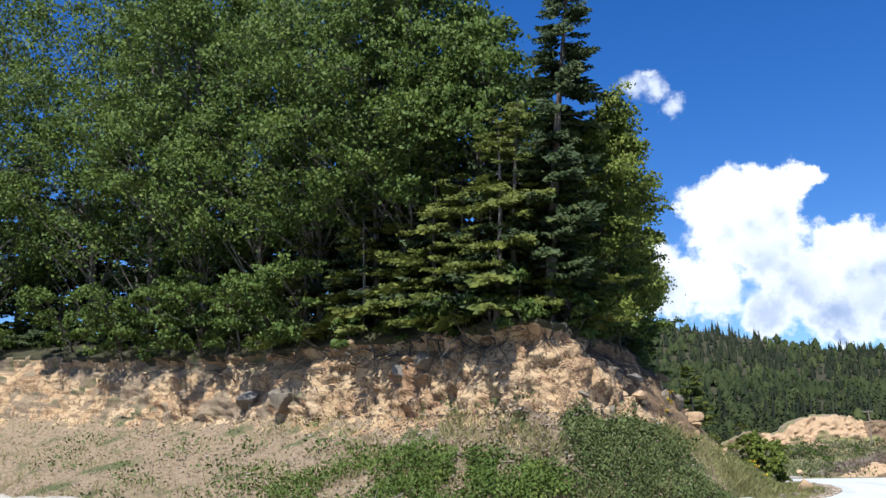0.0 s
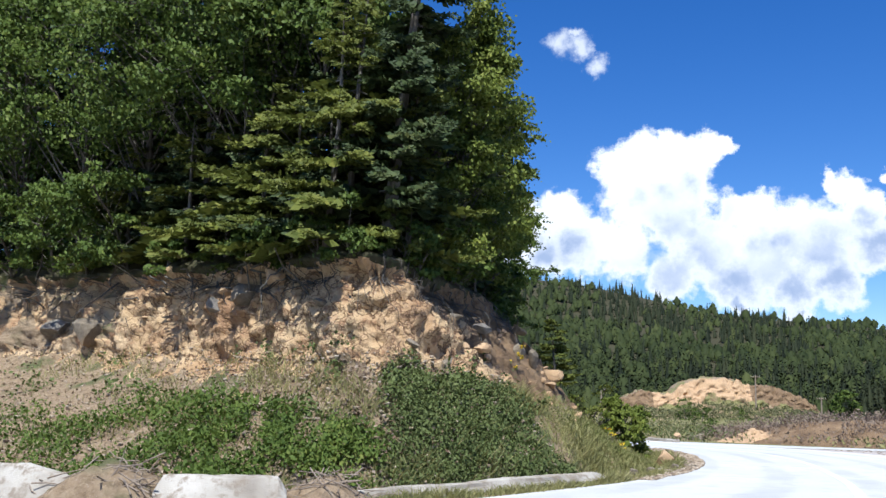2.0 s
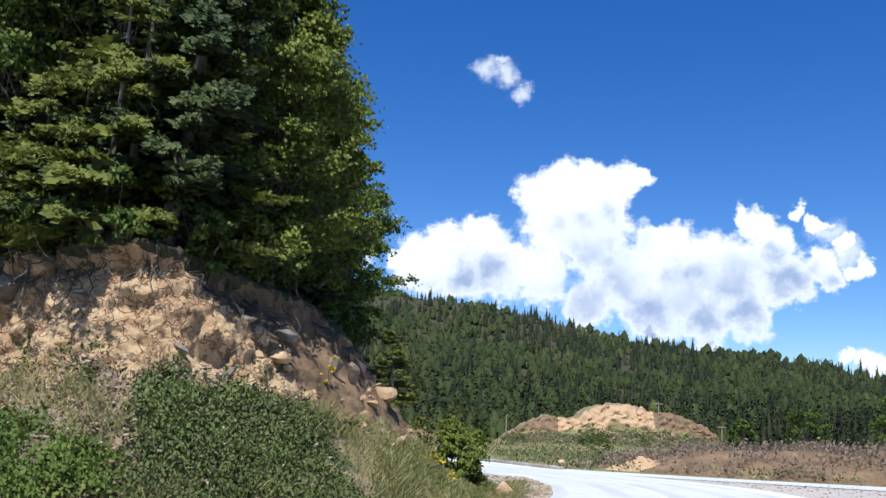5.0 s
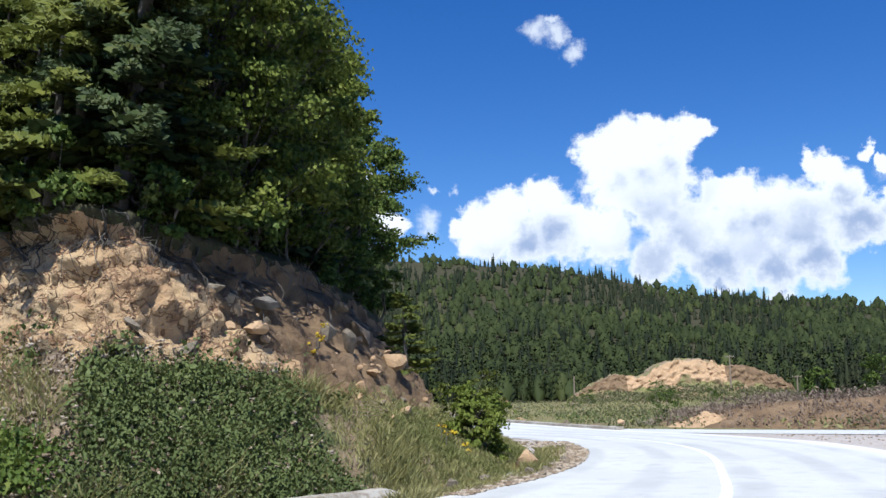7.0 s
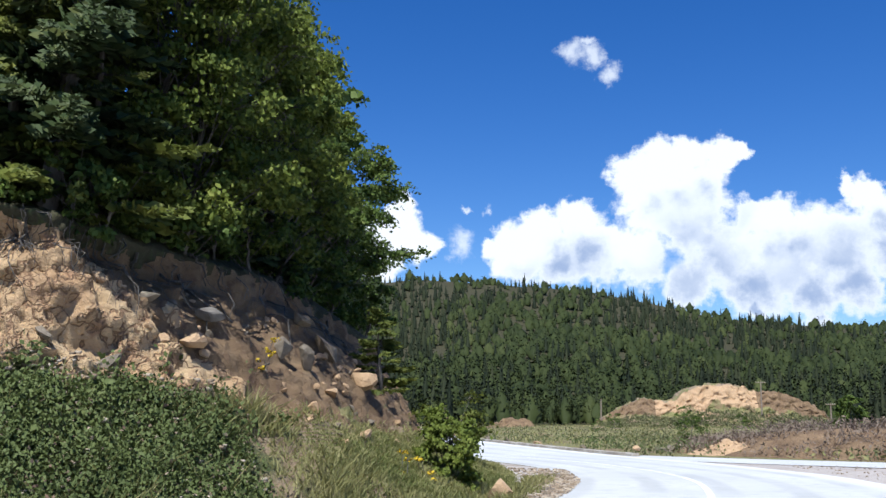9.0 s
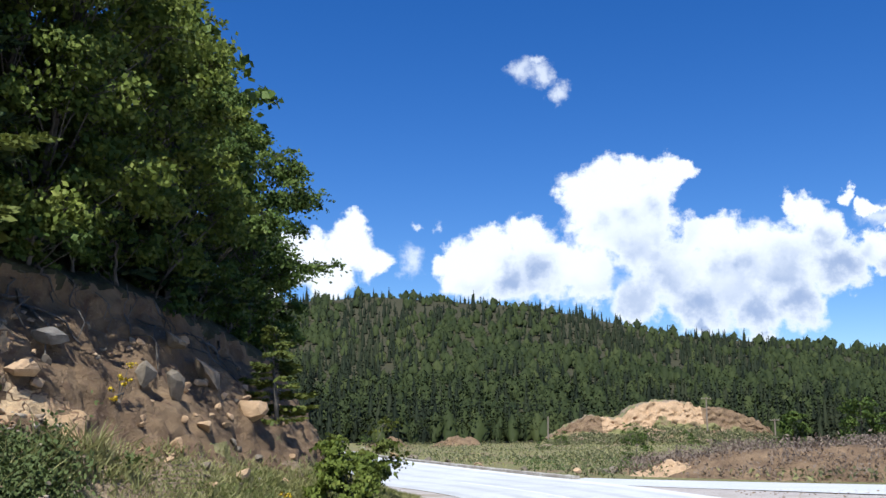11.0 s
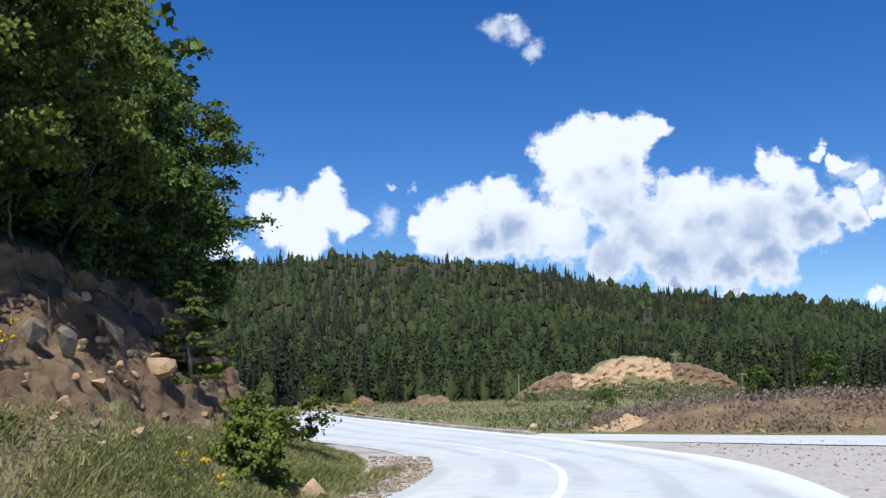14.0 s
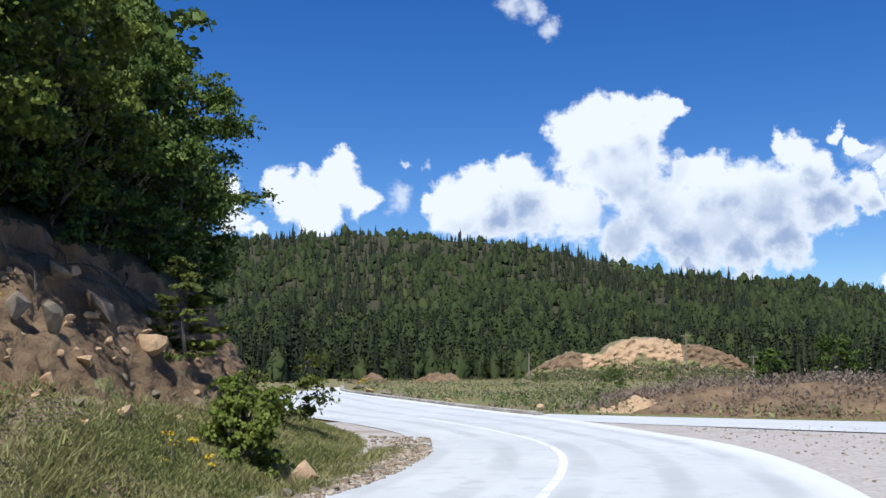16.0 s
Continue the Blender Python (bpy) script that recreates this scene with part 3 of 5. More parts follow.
# ---- concrete edging at the foot of the bank ----
def wall_piece(pts, height, thick, lean, label, seed, steps=40):
    """A broken length of low concrete lining that leans back on the bank."""
    p = along([(*q, 0) for q in pts], np.linspace(0, 1, steps))
    d = unit(np.gradient(p, axis=0))
    back = np.stack([-d[:, 1], d[:, 0], 0 * d[:, 0]], 1)
    z = land(p[:, 0], p[:, 1])
    prof = [(0, -0.3), (0.0, 0.0), (lean * 0.5, 0.5), (lean, 0.93), (lean + 0.05, 1.0), (lean + thick * 0.7, 1.02), (lean + thick, 0.95), (thick, -0.3)]
    rows = []
    for k in range(steps):
        end = min(k, steps - 1 - k) / max(2.0, 0.07 * steps)
        for a, b in prof:
            q = p[k] + back[k] * a
            w = noise.noise(Vector((q[0] * 1.1 + seed, q[1] * 1.1, b * 2))) * 0.10 + noise.noise(Vector((q[0] * 5 + seed, q[1] * 5, b * 4))) * 0.04
            h = height * (0.55 + 0.45 * min(1.0, end)) * (1 + 1.4 * w)
            rows.append((q[0] + back[k][0] * w * 0.5, q[1] + back[k][1] * w * 0.5, z[k] + b * h))
    m = len(prof)
    f = grid_faces(steps, m)[:, ::-1].tolist() + [list(range(m)), [(steps - 1) * m + i for i in range(m)][::-1]]
    ob = new("concrete_lining", mesh_of("concrete_lining", rows, f, CONCRETE, smooth=False))
    return tagged(ob, label, "low wall", "broken concrete lining")


wall_piece([(-46, 12.6), (-33, 11.2), (-25, 8.4), (-20.5, 6.4), (-16.5, 4.8), (-13.0, 3.9)], 0.5, 0.3, 0.22, "long stained concrete lining at the bank's foot", 1, 70)
wall_piece([(-11.7, 3.9), (-10.8, 3.95), (-9.8, 4.3)], 0.42, 0.35, 0.2, "broken block of whitish concrete lining", 2, 24)
wall_piece([(-9.1, 5.35), (-8.2, 6.1), (-7.2, 7.0), (-6.0, 8.2), (-5.1, 9.2)], 0.17, 0.25, 0.1, "low pinkish concrete edging below brambles", 3, 60)


def debris(at, size, height, seed, label):
    """A heap of earth, stones and dead twigs that has slid over the concrete."""
    r = np.random.default_rng(seed)
    a, b = np.meshgrid(np.linspace(-1, 1, 30), np.linspace(-1, 1, 30))
    z = np.maximum(1 - a**2 - b**2, -0.1)
    flat = np.stack([at[0] + a * size[0], at[1] + b * size[1], at[2] - 0.12 + z * height], -1).reshape(-1, 3)
    flat[:, 2] += fbm(flat, 2.2, 4, seed) * 0.14
    root = new("debris_heap")
    part("soil", mesh_of("soil", flat, grid_faces(30, 30), SCREE, smooth=True), root)
    bag = Bag()
    for k in range(60):
        p = flat[r.integers(200, 700)] + np.array((0, 0, 0.05))
        d = unit(np.array([r.normal(), r.normal(), r.normal(0.1, 0.4)]))
        pts = [p + d * u * r.uniform(0.3, 0.9) + r.normal(0, 0.02, 3) for u in np.linspace(-0.5, 0.5, 4)]
        bag.tube(pts, np.linspace(0.013, 0.005, 4), 5)
    part("brushwood", bag.mesh("brushwood", WOOD, True), root, "bare grey dead brushwood")
    return tagged(root, label, "debris", "slid debris")


debris((-12.5, 4.5, -0.1), (1.1, 1.1), 0.55, 3, "heap of brown soil and dead twigs over the concrete")
debris((-9.5, 5.2, -0.1), (0.8, 0.8), 0.35, 4, "heap of brown soil and twigs beside the concrete")


# ---- rocks ----
def rock_mesh(seed, size, flat=0.85, cuts=12, detail=2):
    bm = bmesh.new()
    bmesh.ops.create_icosphere(bm, subdivisions=detail, radius=1.0)
    r = np.random.default_rng(seed)
    for _ in range(cuts):
        d = Vector(unit(r.normal(size=3)))
        lim = r.uniform(0.38, 0.72)
        for v in bm.verts:
            over = v.co.dot(d) - lim
            if over > 0:
                v.co -= d * over * 0.97
    for v in bm.verts:
        v.co *= 1.12 + 0.09 * noise.noise(v.co * 2.3 + Vector((seed, 0, 0))) + 0.03 * noise.noise(v.co * 7 + Vector((seed, 0, 0)))
        v.co = Vector((v.co.x * size[0], v.co.y * size[1], v.co.z * size[2] * flat))
    me = bpy.data.meshes.new("rock")
    bm.to_mesh(me)
    bm.free()
    me.polygons.foreach_set("use_smooth", np.ones(len(me.polygons), bool))
    me.set_sharp_from_angle(angle=radians(24))
    return me


def rock(at, size, seed, mat, label, turn=(0, 0, 0), name="rock", group="rocks in the bank"):
    me = rock_mesh(seed, size)
    me.materials.append(mat)
    ob = new(name, me)
    ob.matrix_world = pose(*at, *turn)
    return tagged(ob, label, "rock", group)


def mat_orange(n, p):
    a, b = n.noise(p, 4, 5, 0.6), n.noise(p, 30, 4)
    return n.ramp(a, [(0.3, (0.33, 0.21, 0.115)), (0.7, (0.50, 0.35, 0.21))]), n.math("ADD", a, b), 0.03


def mat_dark(n, p):
    a, b = n.noise(p, 5, 5, 0.6), n.noise(p, 30, 4)
    return n.ramp(a, [(0.3, (0.12, 0.105, 0.09)), (0.7, (0.26, 0.235, 0.20))]), n.math("ADD", a, b), 0.03


ORANGE, DARKROCK = surface("ochre_stone", mat_orange), surface("dark_grey_stone", mat_dark)


def bank_rock(s, v, size, seed, mat, label, turn=(0, 0, 0), sink=0.25):
    p, nr = on_bank(s / 15, v)
    q = p + nr * min(size) * (1 - 2 * sink) * 0.5
    return rock(tuple(q), size, seed, mat, label, turn)


def nearest_sv(target):
    d = np.linalg.norm(BANK - np.array(target), axis=-1)
    i, j = np.unravel_index(np.argmin(d), d.shape)
    return S_ROWS[i] * 15, BANK_V[j]


bank_rock(*nearest_sv((-13.6, 12.0, 3.3)), (0.42, 0.3, 0.26), 1, DARKROCK, "dark angular stone lodged in the ochre cliff", (10, 20, 30))
bank_rock(*nearest_sv((-12.7, 11.4, 3.6)), (0.5, 0.35, 0.4), 2, ROCK, "rounded grey brown boulder set in the cliff", (0, 0, 20))
bank_rock(*nearest_sv((-12.0, 10.8, 3.7)), (0.42, 0.3, 0.3), 3, ORANGE, "ochre boulder set in the cliff", (0, 15, 60))
bank_rock(*nearest_sv((-13.0, 11.5, 4.0)), (0.3, 0.25, 0.22), 13, ORANGE, "small ochre stone near the cliff top", (0, 15, 60))
bank_rock(*nearest_sv((-6.85, 12.4, 2.6)), (0.2, 0.16, 0.3), 4, ROCK, "upright pale grey slab on the slope", (12, -14, 20), 0.1)
bank_rock(*nearest_sv((-6.65, 12.75, 2.4)), (0.17, 0.15, 0.36), 5, ROCK, "tall upright grey slab on the slope", (8, -18, 60), 0.1)
bank_rock(*nearest_sv((-7.5, 10.9, 2.9)), (0.26, 0.22, 0.2), 6, DARKROCK, "dark grey block jutting from the slope", (0, 20, 10), 0.1)
bank_rock(*nearest_sv((-7.6, 10.2, 2.4)), (0.22, 0.2, 0.17), 7, ORANGE, "brown boulder on the crumbling slope", (0, 0, 50), 0.1)
bank_rock(*nearest_sv((-7.0, 13.6, 3.1)), (0.22, 0.2, 0.2), 8, ROCK, "grey boulder in the shade of the trees", (0, 30, 10))
bank_rock(*nearest_sv((-6.7, 14.4, 2.7)), (0.32, 0.2, 0.24), 9, ROCK, "flat grey slab in the shaded slope", (0, 35, 40))
bank_rock(*nearest_sv((-6.3, 15.2, 2.1)), (0.3, 0.25, 0.3), 10, ORANGE, "brown earth-stained boulder above the grass", (0, 20, 10))
bank_rock(*nearest_sv((-20.0, 15.6, 3.2)), (0.55, 0.4, 0.42), 11, DARKROCK, "blue grey boulder in the shaded cliff", (0, 0, 10))
bank_rock(*nearest_sv((-18.3, 14.4, 3.0)), (0.5, 0.4, 0.45), 12, ROCK, "pale rounded boulder in the cliff", (0, 0, 10))
rng = np.random.default_rng(31)
for k in range(80):
    s_, v_ = rng.uniform(6.3, 10.2), rng.uniform(0.7, 1.75)
    w = rng.uniform(0.035, 0.10) * (1.6 if k % 9 == 0 else 1)
    bank_rock(s_, v_, (w * 1.2, w, w * rng.uniform(0.7, 1.1)), 100 + k, (ORANGE, ORANGE, ROCK)[k % 3], ("small ochre stone on the crumbling slope", "small ochre stone on the crumbling slope", "small grey stone on the crumbling slope")[k % 3],
              tuple(rng.uniform(-40, 40, 3)), 0.15)
for k in range(14):
    s_, v_ = rng.uniform(2.2, 6.4), rng.uniform(1.05, 1.75)
    w = rng.uniform(0.08, 0.2)
    bank_rock(s_, v_, (w * 1.3, w, w * rng.uniform(0.6, 1.0)), 200 + k, (ORANGE, ORANGE, ROCK)[k % 3], ("ochre stone embedded in the cliff face", "ochre stone embedded in the cliff face", "grey stone embedded in the cliff face")[k % 3],
              tuple(rng.uniform(-40, 40, 3)), 0.35)
rock((-3.62, 14.45, 0.17), (0.29, 0.25, 0.32), 40, ORANGE, "orange brown boulder on the gravel shoulder", (0, 0, 30), "boulder", "roadside rocks")
for k, (x, y, w) in enumerate([(-3.55, 13.2, 0.12), (-3.25, 13.5, 0.1), (-3.05, 13.9, 0.09), (-3.3, 12.7, 0.1), (-2.9, 15.6, 0.07), (-4.6, 10.6, 0.13), (-4.2, 11.5, 0.1), (-2.95, 16.6, 0.08), (-3.0, 18.4, 0.1), (-2.9, 21.4, 0.09)]):
    rock((x, y, w * 0.35), (w * 1.3, w, w), 60 + k, ROCK, "pale loose stone beside the road", (0, 0, 40 * k), "stone", "roadside rocks")


def stones(name, places, sizes, mat, label):
    """Uncountable small stones as one mesh."""
    cube = np.array([(-1, -1, -1), (1, -1, -1), (1, 1, -1), (-1, 1, -1), (-1, -1, 1), (1, -1, 1), (1, 1, 1), (-1, 1, 1)], float)
    quad = np.array([(0, 3, 2, 1), (4, 5, 6, 7), (0, 1, 5, 4), (1, 2, 6, 5), (2, 3, 7, 6), (3, 0, 4, 7)])
    k = len(places)
    v = cube[None] * rng.uniform(0.45, 1.0, (k, 8, 1)) * sizes[:, None, None] * np.array((0.6, 0.5, 0.36))
    a = rng.random(k) * 6.3
    c, s = np.cos(a)[:, None], np.sin(a)[:, None]
    v = np.stack([v[..., 0] * c - v[..., 1] * s, v[..., 0] * s + v[..., 1] * c, v[..., 2]], -1) + places[:, None]
    f = (quad[None] + 8 * np.arange(k)[:, None, None]).reshape(-1, 4)
    return tagged(new(name, mesh_of(name, v.reshape(-1, 3), f, mat)), label, "stones", kind="stuff")


def mat_pebble(n, p):
    r = n.add("ShaderNodeNewGeometry").outputs["Random Per Island"]
    c = n.ramp(r, [(0.1, (0.19, 0.14, 0.095)), (0.5, (0.31, 0.245, 0.175)), (0.95, (0.44, 0.37, 0.29))])
    return c, n.noise(p, 40, 3), 0.01


def mat_litter(n, p):
    r = n.add("ShaderNodeNewGeometry").outputs["Random Per Island"]
    return n.ramp(r, [(0.1, (0.14, 0.09, 0.06)), (0.6, (0.24, 0.175, 0.12)), (0.95, (0.36, 0.29, 0.22))]), None, 0.0


PEBBLE, DEADLEAF = surface("pebbles", mat_pebble), surface("dead_leaves", mat_litter)
s_, v_ = rng.uniform(1.0, 6.9, 3000) / 15, rng.uniform(0.05, 1.1, 3000)
p_, n_ = on_bank(s_, v_)
stones("scree_stones", p_ + n_ * 0.01 + rng.normal(0, 0.06, p_.shape) * np.array((1, 1, 0.3)), rng.uniform(0.022, 0.065, 3000) * rng.choice([1, 1, 1.6], 3000), PEBBLE, "loose small stones scattered over the slope")
w_ = rng.random(1500)
a_, b_ = along([(-4.9, 9.9, 0), (-4.2, 11.5, 0), (-3.7, 13.6, 0), (-3.5, 17, 0), (-3.6, 20.5, 0), (-4.6, 25, 0)], w_), along([(-4.3, 9.6, 0), (-3.3, 12.3, 0), (-2.7, 14.9, 0), (-2.4, 17.6, 0), (-2.35, 20.5, 0), (-2.8, 24.2, 0)], w_)
p_ = a_ + (b_ - a_) * rng.random((1500, 1)) ** 0.6
p_[:, 2] = land(p_[:, 0], p_[:, 1]) + 0.01
stones("shoulder_stones", p_, rng.uniform(0.03, 0.10, 1500), PEBBLE, "loose pale stones along the road edge")
p_ = np.stack([rng.uniform(4.5, 26, 1600), rng.uniform(4, 34, 1600), np.zeros(1600)], 1)
p_ = p_[p_[:, 0] > np.interp(p_[:, 1], [0, 11, 20, 24, 29, 48], [4.2, 4.6, 5.2, 4.8, 3.8, 1])]
p_[:, 2] = land(p_[:, 0], p_[:, 1]) - 0.012
stones("lot_stones", p_, rng.uniform(0.02, 0.08, len(p_)), PEBBLE, "loose stones on the gravel lot")


# ---- roots and litter on the bank ----
def roots():
    bag = Bag()
    for k in range(170):
        s = (rng.uniform(1.6, 7.2) if k < 145 else rng.uniform(7, 9.8)) / 15
        v = rng.uniform(1.80, 2.0)
        pts = []
        run = rng.normal(0, 0.010)
        drop = rng.uniform(0.08, 0.45)
        for i in range(7):
            u = i / 6
            p, nr = on_bank(np.clip(s + run * u + rng.normal(0, 0.0012), 0.02, 0.9), v - drop * u)
            pts.append(p + nr * (0.04 + 0.12 * math.sin(u * 3.1) * rng.uniform(0.3, 1.2)) + rng.normal(0, 0.02, 3))
        r = rng.choice([0.006, 0.01, 0.016, 0.028], p=[0.4, 0.35, 0.18, 0.07])
        bag.tube(pts, np.linspace(r, r * 0.35, 7), 5)
    for k in range(40):
        s, v = rng.uniform(1.8, 4.4) / 15, rng.uniform(1.55, 1.95)
        p, nr = on_bank(s, v)
        d = unit(np.array([rng.normal(0.6, 0.8), -0.5, rng.normal(0.0, 0.45)]))
        ln = rng.uniform(0.4, 1.6)
        pts = [p + nr * 0.06 + d * ln * u + np.array([0, 0, -0.12 * u * u]) + rng.normal(0, 0.03, 3) for u in np.linspace(0, 1, 6)]
        bag.tube(pts, np.linspace(0.028, 0.007, 6), 5)
    tagged(new("exposed_roots", bag.mesh("exposed_roots", BARK, True)), "tangle of exposed tree roots hanging down the cliff", "roots", kind="stuff")


roots()
s_, v_ = rng.uniform(0.8, 6.7, 16000) / 15, rng.uniform(0.02, 1.02, 16000)
p_, n_ = on_bank(s_, v_)
lv, lf = leaf_quads(p_ + n_ * 0.03 + rng.normal(0, 0.05, p_.shape) * np.array((1, 1, 0.3)), rng.uniform(0.03, 0.09, 16000), None, 0.7, 0.0)
tagged(new("leaf_litter", mesh_of("leaf_litter", lv, lf, DEADLEAF)), "brown dead leaves strewn over the slope", "leaf litter", kind="stuff")


def log(pts, r, label):
    bag = Bag()
    bag.tube(pts, np.linspace(r, r * 0.5, len(pts)), 7)
    tagged(new("fallen_branch", bag.mesh("fallen_branch", WOOD, True)), label, "branch", "fallen branches")


def branch_on_bank(sv, r, label):
    log([on_bank(s / 15, v)[0] + on_bank(s / 15, v)[1] * r for s, v in sv], r, label)


branch_on_bank([(3.2, 0.72), (3.5, 0.66), (3.9, 0.62), (4.2, 0.58), (4.5, 0.56)], 0.045, "long grey fallen branch across the slope")
branch_on_bank([(4.1, 0.08), (4.25, 0.2), (4.3, 0.32), (4.5, 0.4)], 0.03, "thin bare fallen branch above the concrete")
branch_on_bank([(4.6, 0.05), (4.62, 0.2), (4.55, 0.34)], 0.025, "thin bare fallen branch above the concrete")


# ---- low plants on the bank ----
def cover(name, k, s_range, v_range, keep, tall, size, mat, label, category, aim_up=0.6, wide=0.62, seed=3, bumps=0.0):
    """Leaves heaped over a part of the bank."""
    global rng
    rng = np.random.default_rng(seed)
    s, v = rng.uniform(*s_range, k), rng.uniform(*v_range, k)
    w = np.array([keep(a, b) for a, b in zip(s, v)])
    ok = w > rng.random(k)
    s, v, w = s[ok], v[ok], w[ok]
    p, nr = on_bank(s / 15, v)
    p = p + rng.normal(0, 0.06, p.shape)
    mound = 0.35 + 0.65 * np.clip(0.5 + np.array([noise.noise(Vector(q) * 1.3) for q in p]) * 1.4, 0, 1)
    h = rng.random(len(p)) ** 0.6 * tall * mound * np.clip(w * 1.6, 0.2, 1)
    at = p + (nr * 0.45 + np.array([0, 0, 0.75])) * h[:, None]
    aim = rng.normal(0, 1, p.shape) + np.array([0, 0, aim_up])
    lv, lf = leaf_quads(at, rng.uniform(0.6, 1.4, len(p)) * size, aim, wide)
    lf, ln = outward(lv, lf, nr * 0.7 + np.array((0, 0, 0.6)) + rng.normal(0, 0.55, nr.shape))
    return tagged(new(name, mesh_of(name, lv, lf, mat, None, False, ln)), label, category, kind="stuff")


def nz(s, v, f, seed):
    return 0.5 + 0.9 * noise.noise(Vector((s * f, v * f * 1.6, seed)))


def right_patch(s, v):
    inside = min((s - 5.0) / 0.5, (6.98 - s - 0.1 * v) / 0.35, (1.0 - 0.06 * (s - 6) ** 2 - v) / 0.12, (v - 0.02) / 0.06)
    return max(0.0, min(1.0, inside)) * (0.55 + 0.45 * (nz(s, v, 2.2, 3) > 0.3))


def left_patch(s, v):
    inside = min((s - 2.2) / 0.4, (5.2 - s) / 0.4, (0.74 - 0.06 * (s - 3.2) ** 2 - v) / 0.15, (v - 0.02) / 0.05)
    return max(0.0, min(1.0, inside)) * (1.0 if nz(s, v, 2.6, 8) > 0.42 else 0.05)


def far_patch(s, v):
    return (0.9 if nz(s, v * 1.5, 3.4, 14) > 0.68 else 0.0) * (v < 0.9)


cover("brambles", 130000, (4.8, 7.8), (0.0, 1.0), right_patch, 0.15, 0.056, IVY, "dense low dark green brambles on the slope", "brambles", seed=41)
cover("brambles", 46000, (2.1, 5.3), (0.0, 0.8), left_patch, 0.34, 0.075, LEAF, "patchy bright green brambles above the concrete", "brambles", seed=42)
cover("brambles", 9000, (0.5, 2.8), (0.0, 0.95), far_patch, 0.4, 0.10, IVY, "sparse green plants on the dry slope", "brambles", seed=43)
cover("brambles", 12000, (3.2, 7.5), (0.55, 1.15), lambda s, v: 0.9 if nz(s, v, 3.6, 21) > 0.72 else 0.0, 0.3, 0.08, IVY, "small green tufts below the cliff", "brambles", seed=44)


def grass(name, k, s_range, v_range, keep, tall, label, seed, mat=None):
    global rng
    rng = np.random.default_rng(seed)
    s, v = rng.uniform(*s_range, k), rng.uniform(*v_range, k)
    ok = np.array([keep(a, b) for a, b in zip(s, v)]) > rng.random(k)
    p, nr = on_bank(s[ok] / 15, v[ok])
    p = p + rng.normal(0, 0.05, p.shape) * np.array((1, 1, 0))
    return blades(name, p, tall, label, mat)


def blades(name, p, tall, label, mat=None):
    h = rng.uniform(0.4, 1.1, len(p)) * tall * (0.5 + np.clip(0.5 + np.array([noise.noise(Vector(q) * 0.9) for q in p]), 0, 1))
    lean = rng.normal(0, 0.6, (len(p), 3)) * np.array((1, 1, 0)) + np.array((0.1, -0.05, 0))
    tip = p + (np.array((0, 0, 1.0)) + lean) * h[:, None]
    a = rng.random(len(p)) * 6.3
    side = np.stack([np.cos(a), np.sin(a), 0 * a], 1) * 0.009
    mid = (p + tip) / 2 + np.array((0, 0, 0.06)) * h[:, None]
    v = np.stack([p - side, p + side, mid + side * 0.8, tip, mid - side * 0.8], 1).reshape(-1, 3)
    f = np.arange(5 * len(p)).reshape(-1, 5)
    return tagged(new(name, mesh_of(name, v, f, mat or GRASS)), label, "grass", kind="stuff")


GREENGRASS = leaf_material("green_grass", (0.09, 0.12, 0.035), (0.18, 0.20, 0.06), (0.34, 0.31, 0.13), 0.35)
grass("grass", 50000, (6.9, 12.4), (0.0, 1.05), lambda s, v: min(1, (s - 6.8) / 0.8) * (1.0 if v < 0.95 else 0.3), 0.085, "dry yellowish grass on the nose of the bank", 51)
grass("grass", 36000, (7.4, 12.0), (0.0, 0.9), lambda s, v: 1.0 if nz(s, v, 1.6, 31) > 0.5 else 0.1, 0.08, "green grass tufts among dry grass", 52, GREENGRASS)
grass("grass", 26000, (0.3, 8.0), (0.0, 1.0), lambda s, v: 0.8 if nz(s, v, 1.8, 37) > 0.55 else 0.12, 0.22, "thin dry grass on the scree slope", 53)
rng = np.random.default_rng(54)
w_ = rng.random(7000)
a_, b_ = along([(-9.2, 5.2, 0), (-7, 7.0, 0), (-5.2, 9.0, 0), (-4.2, 11.3, 0), (-3.7, 13.6, 0), (-3.5, 17, 0), (-3.6, 20.5, 0)], w_), along([(-8.6, 5.0, 0), (-6.5, 6.9, 0), (-4.9, 9.0, 0), (-3.75, 11.8, 0), (-3.2, 14.2, 0), (-2.95, 17.2, 0), (-2.9, 20.5, 0)], w_)
p_ = a_ + (b_ - a_) * rng.random((7000, 1)) ** 1.8
p_[:, 2] = land(p_[:, 0], p_[:, 1]) - 0.03
blades("grass", p_, 0.16, "short straw-coloured grass at the road edge")


# ---- trees ----
def fbm_cheap(q):
    return np.sin(q * 7.3 + 1.1) * np.cos(q[:, [1, 2, 0]] * 5.1)


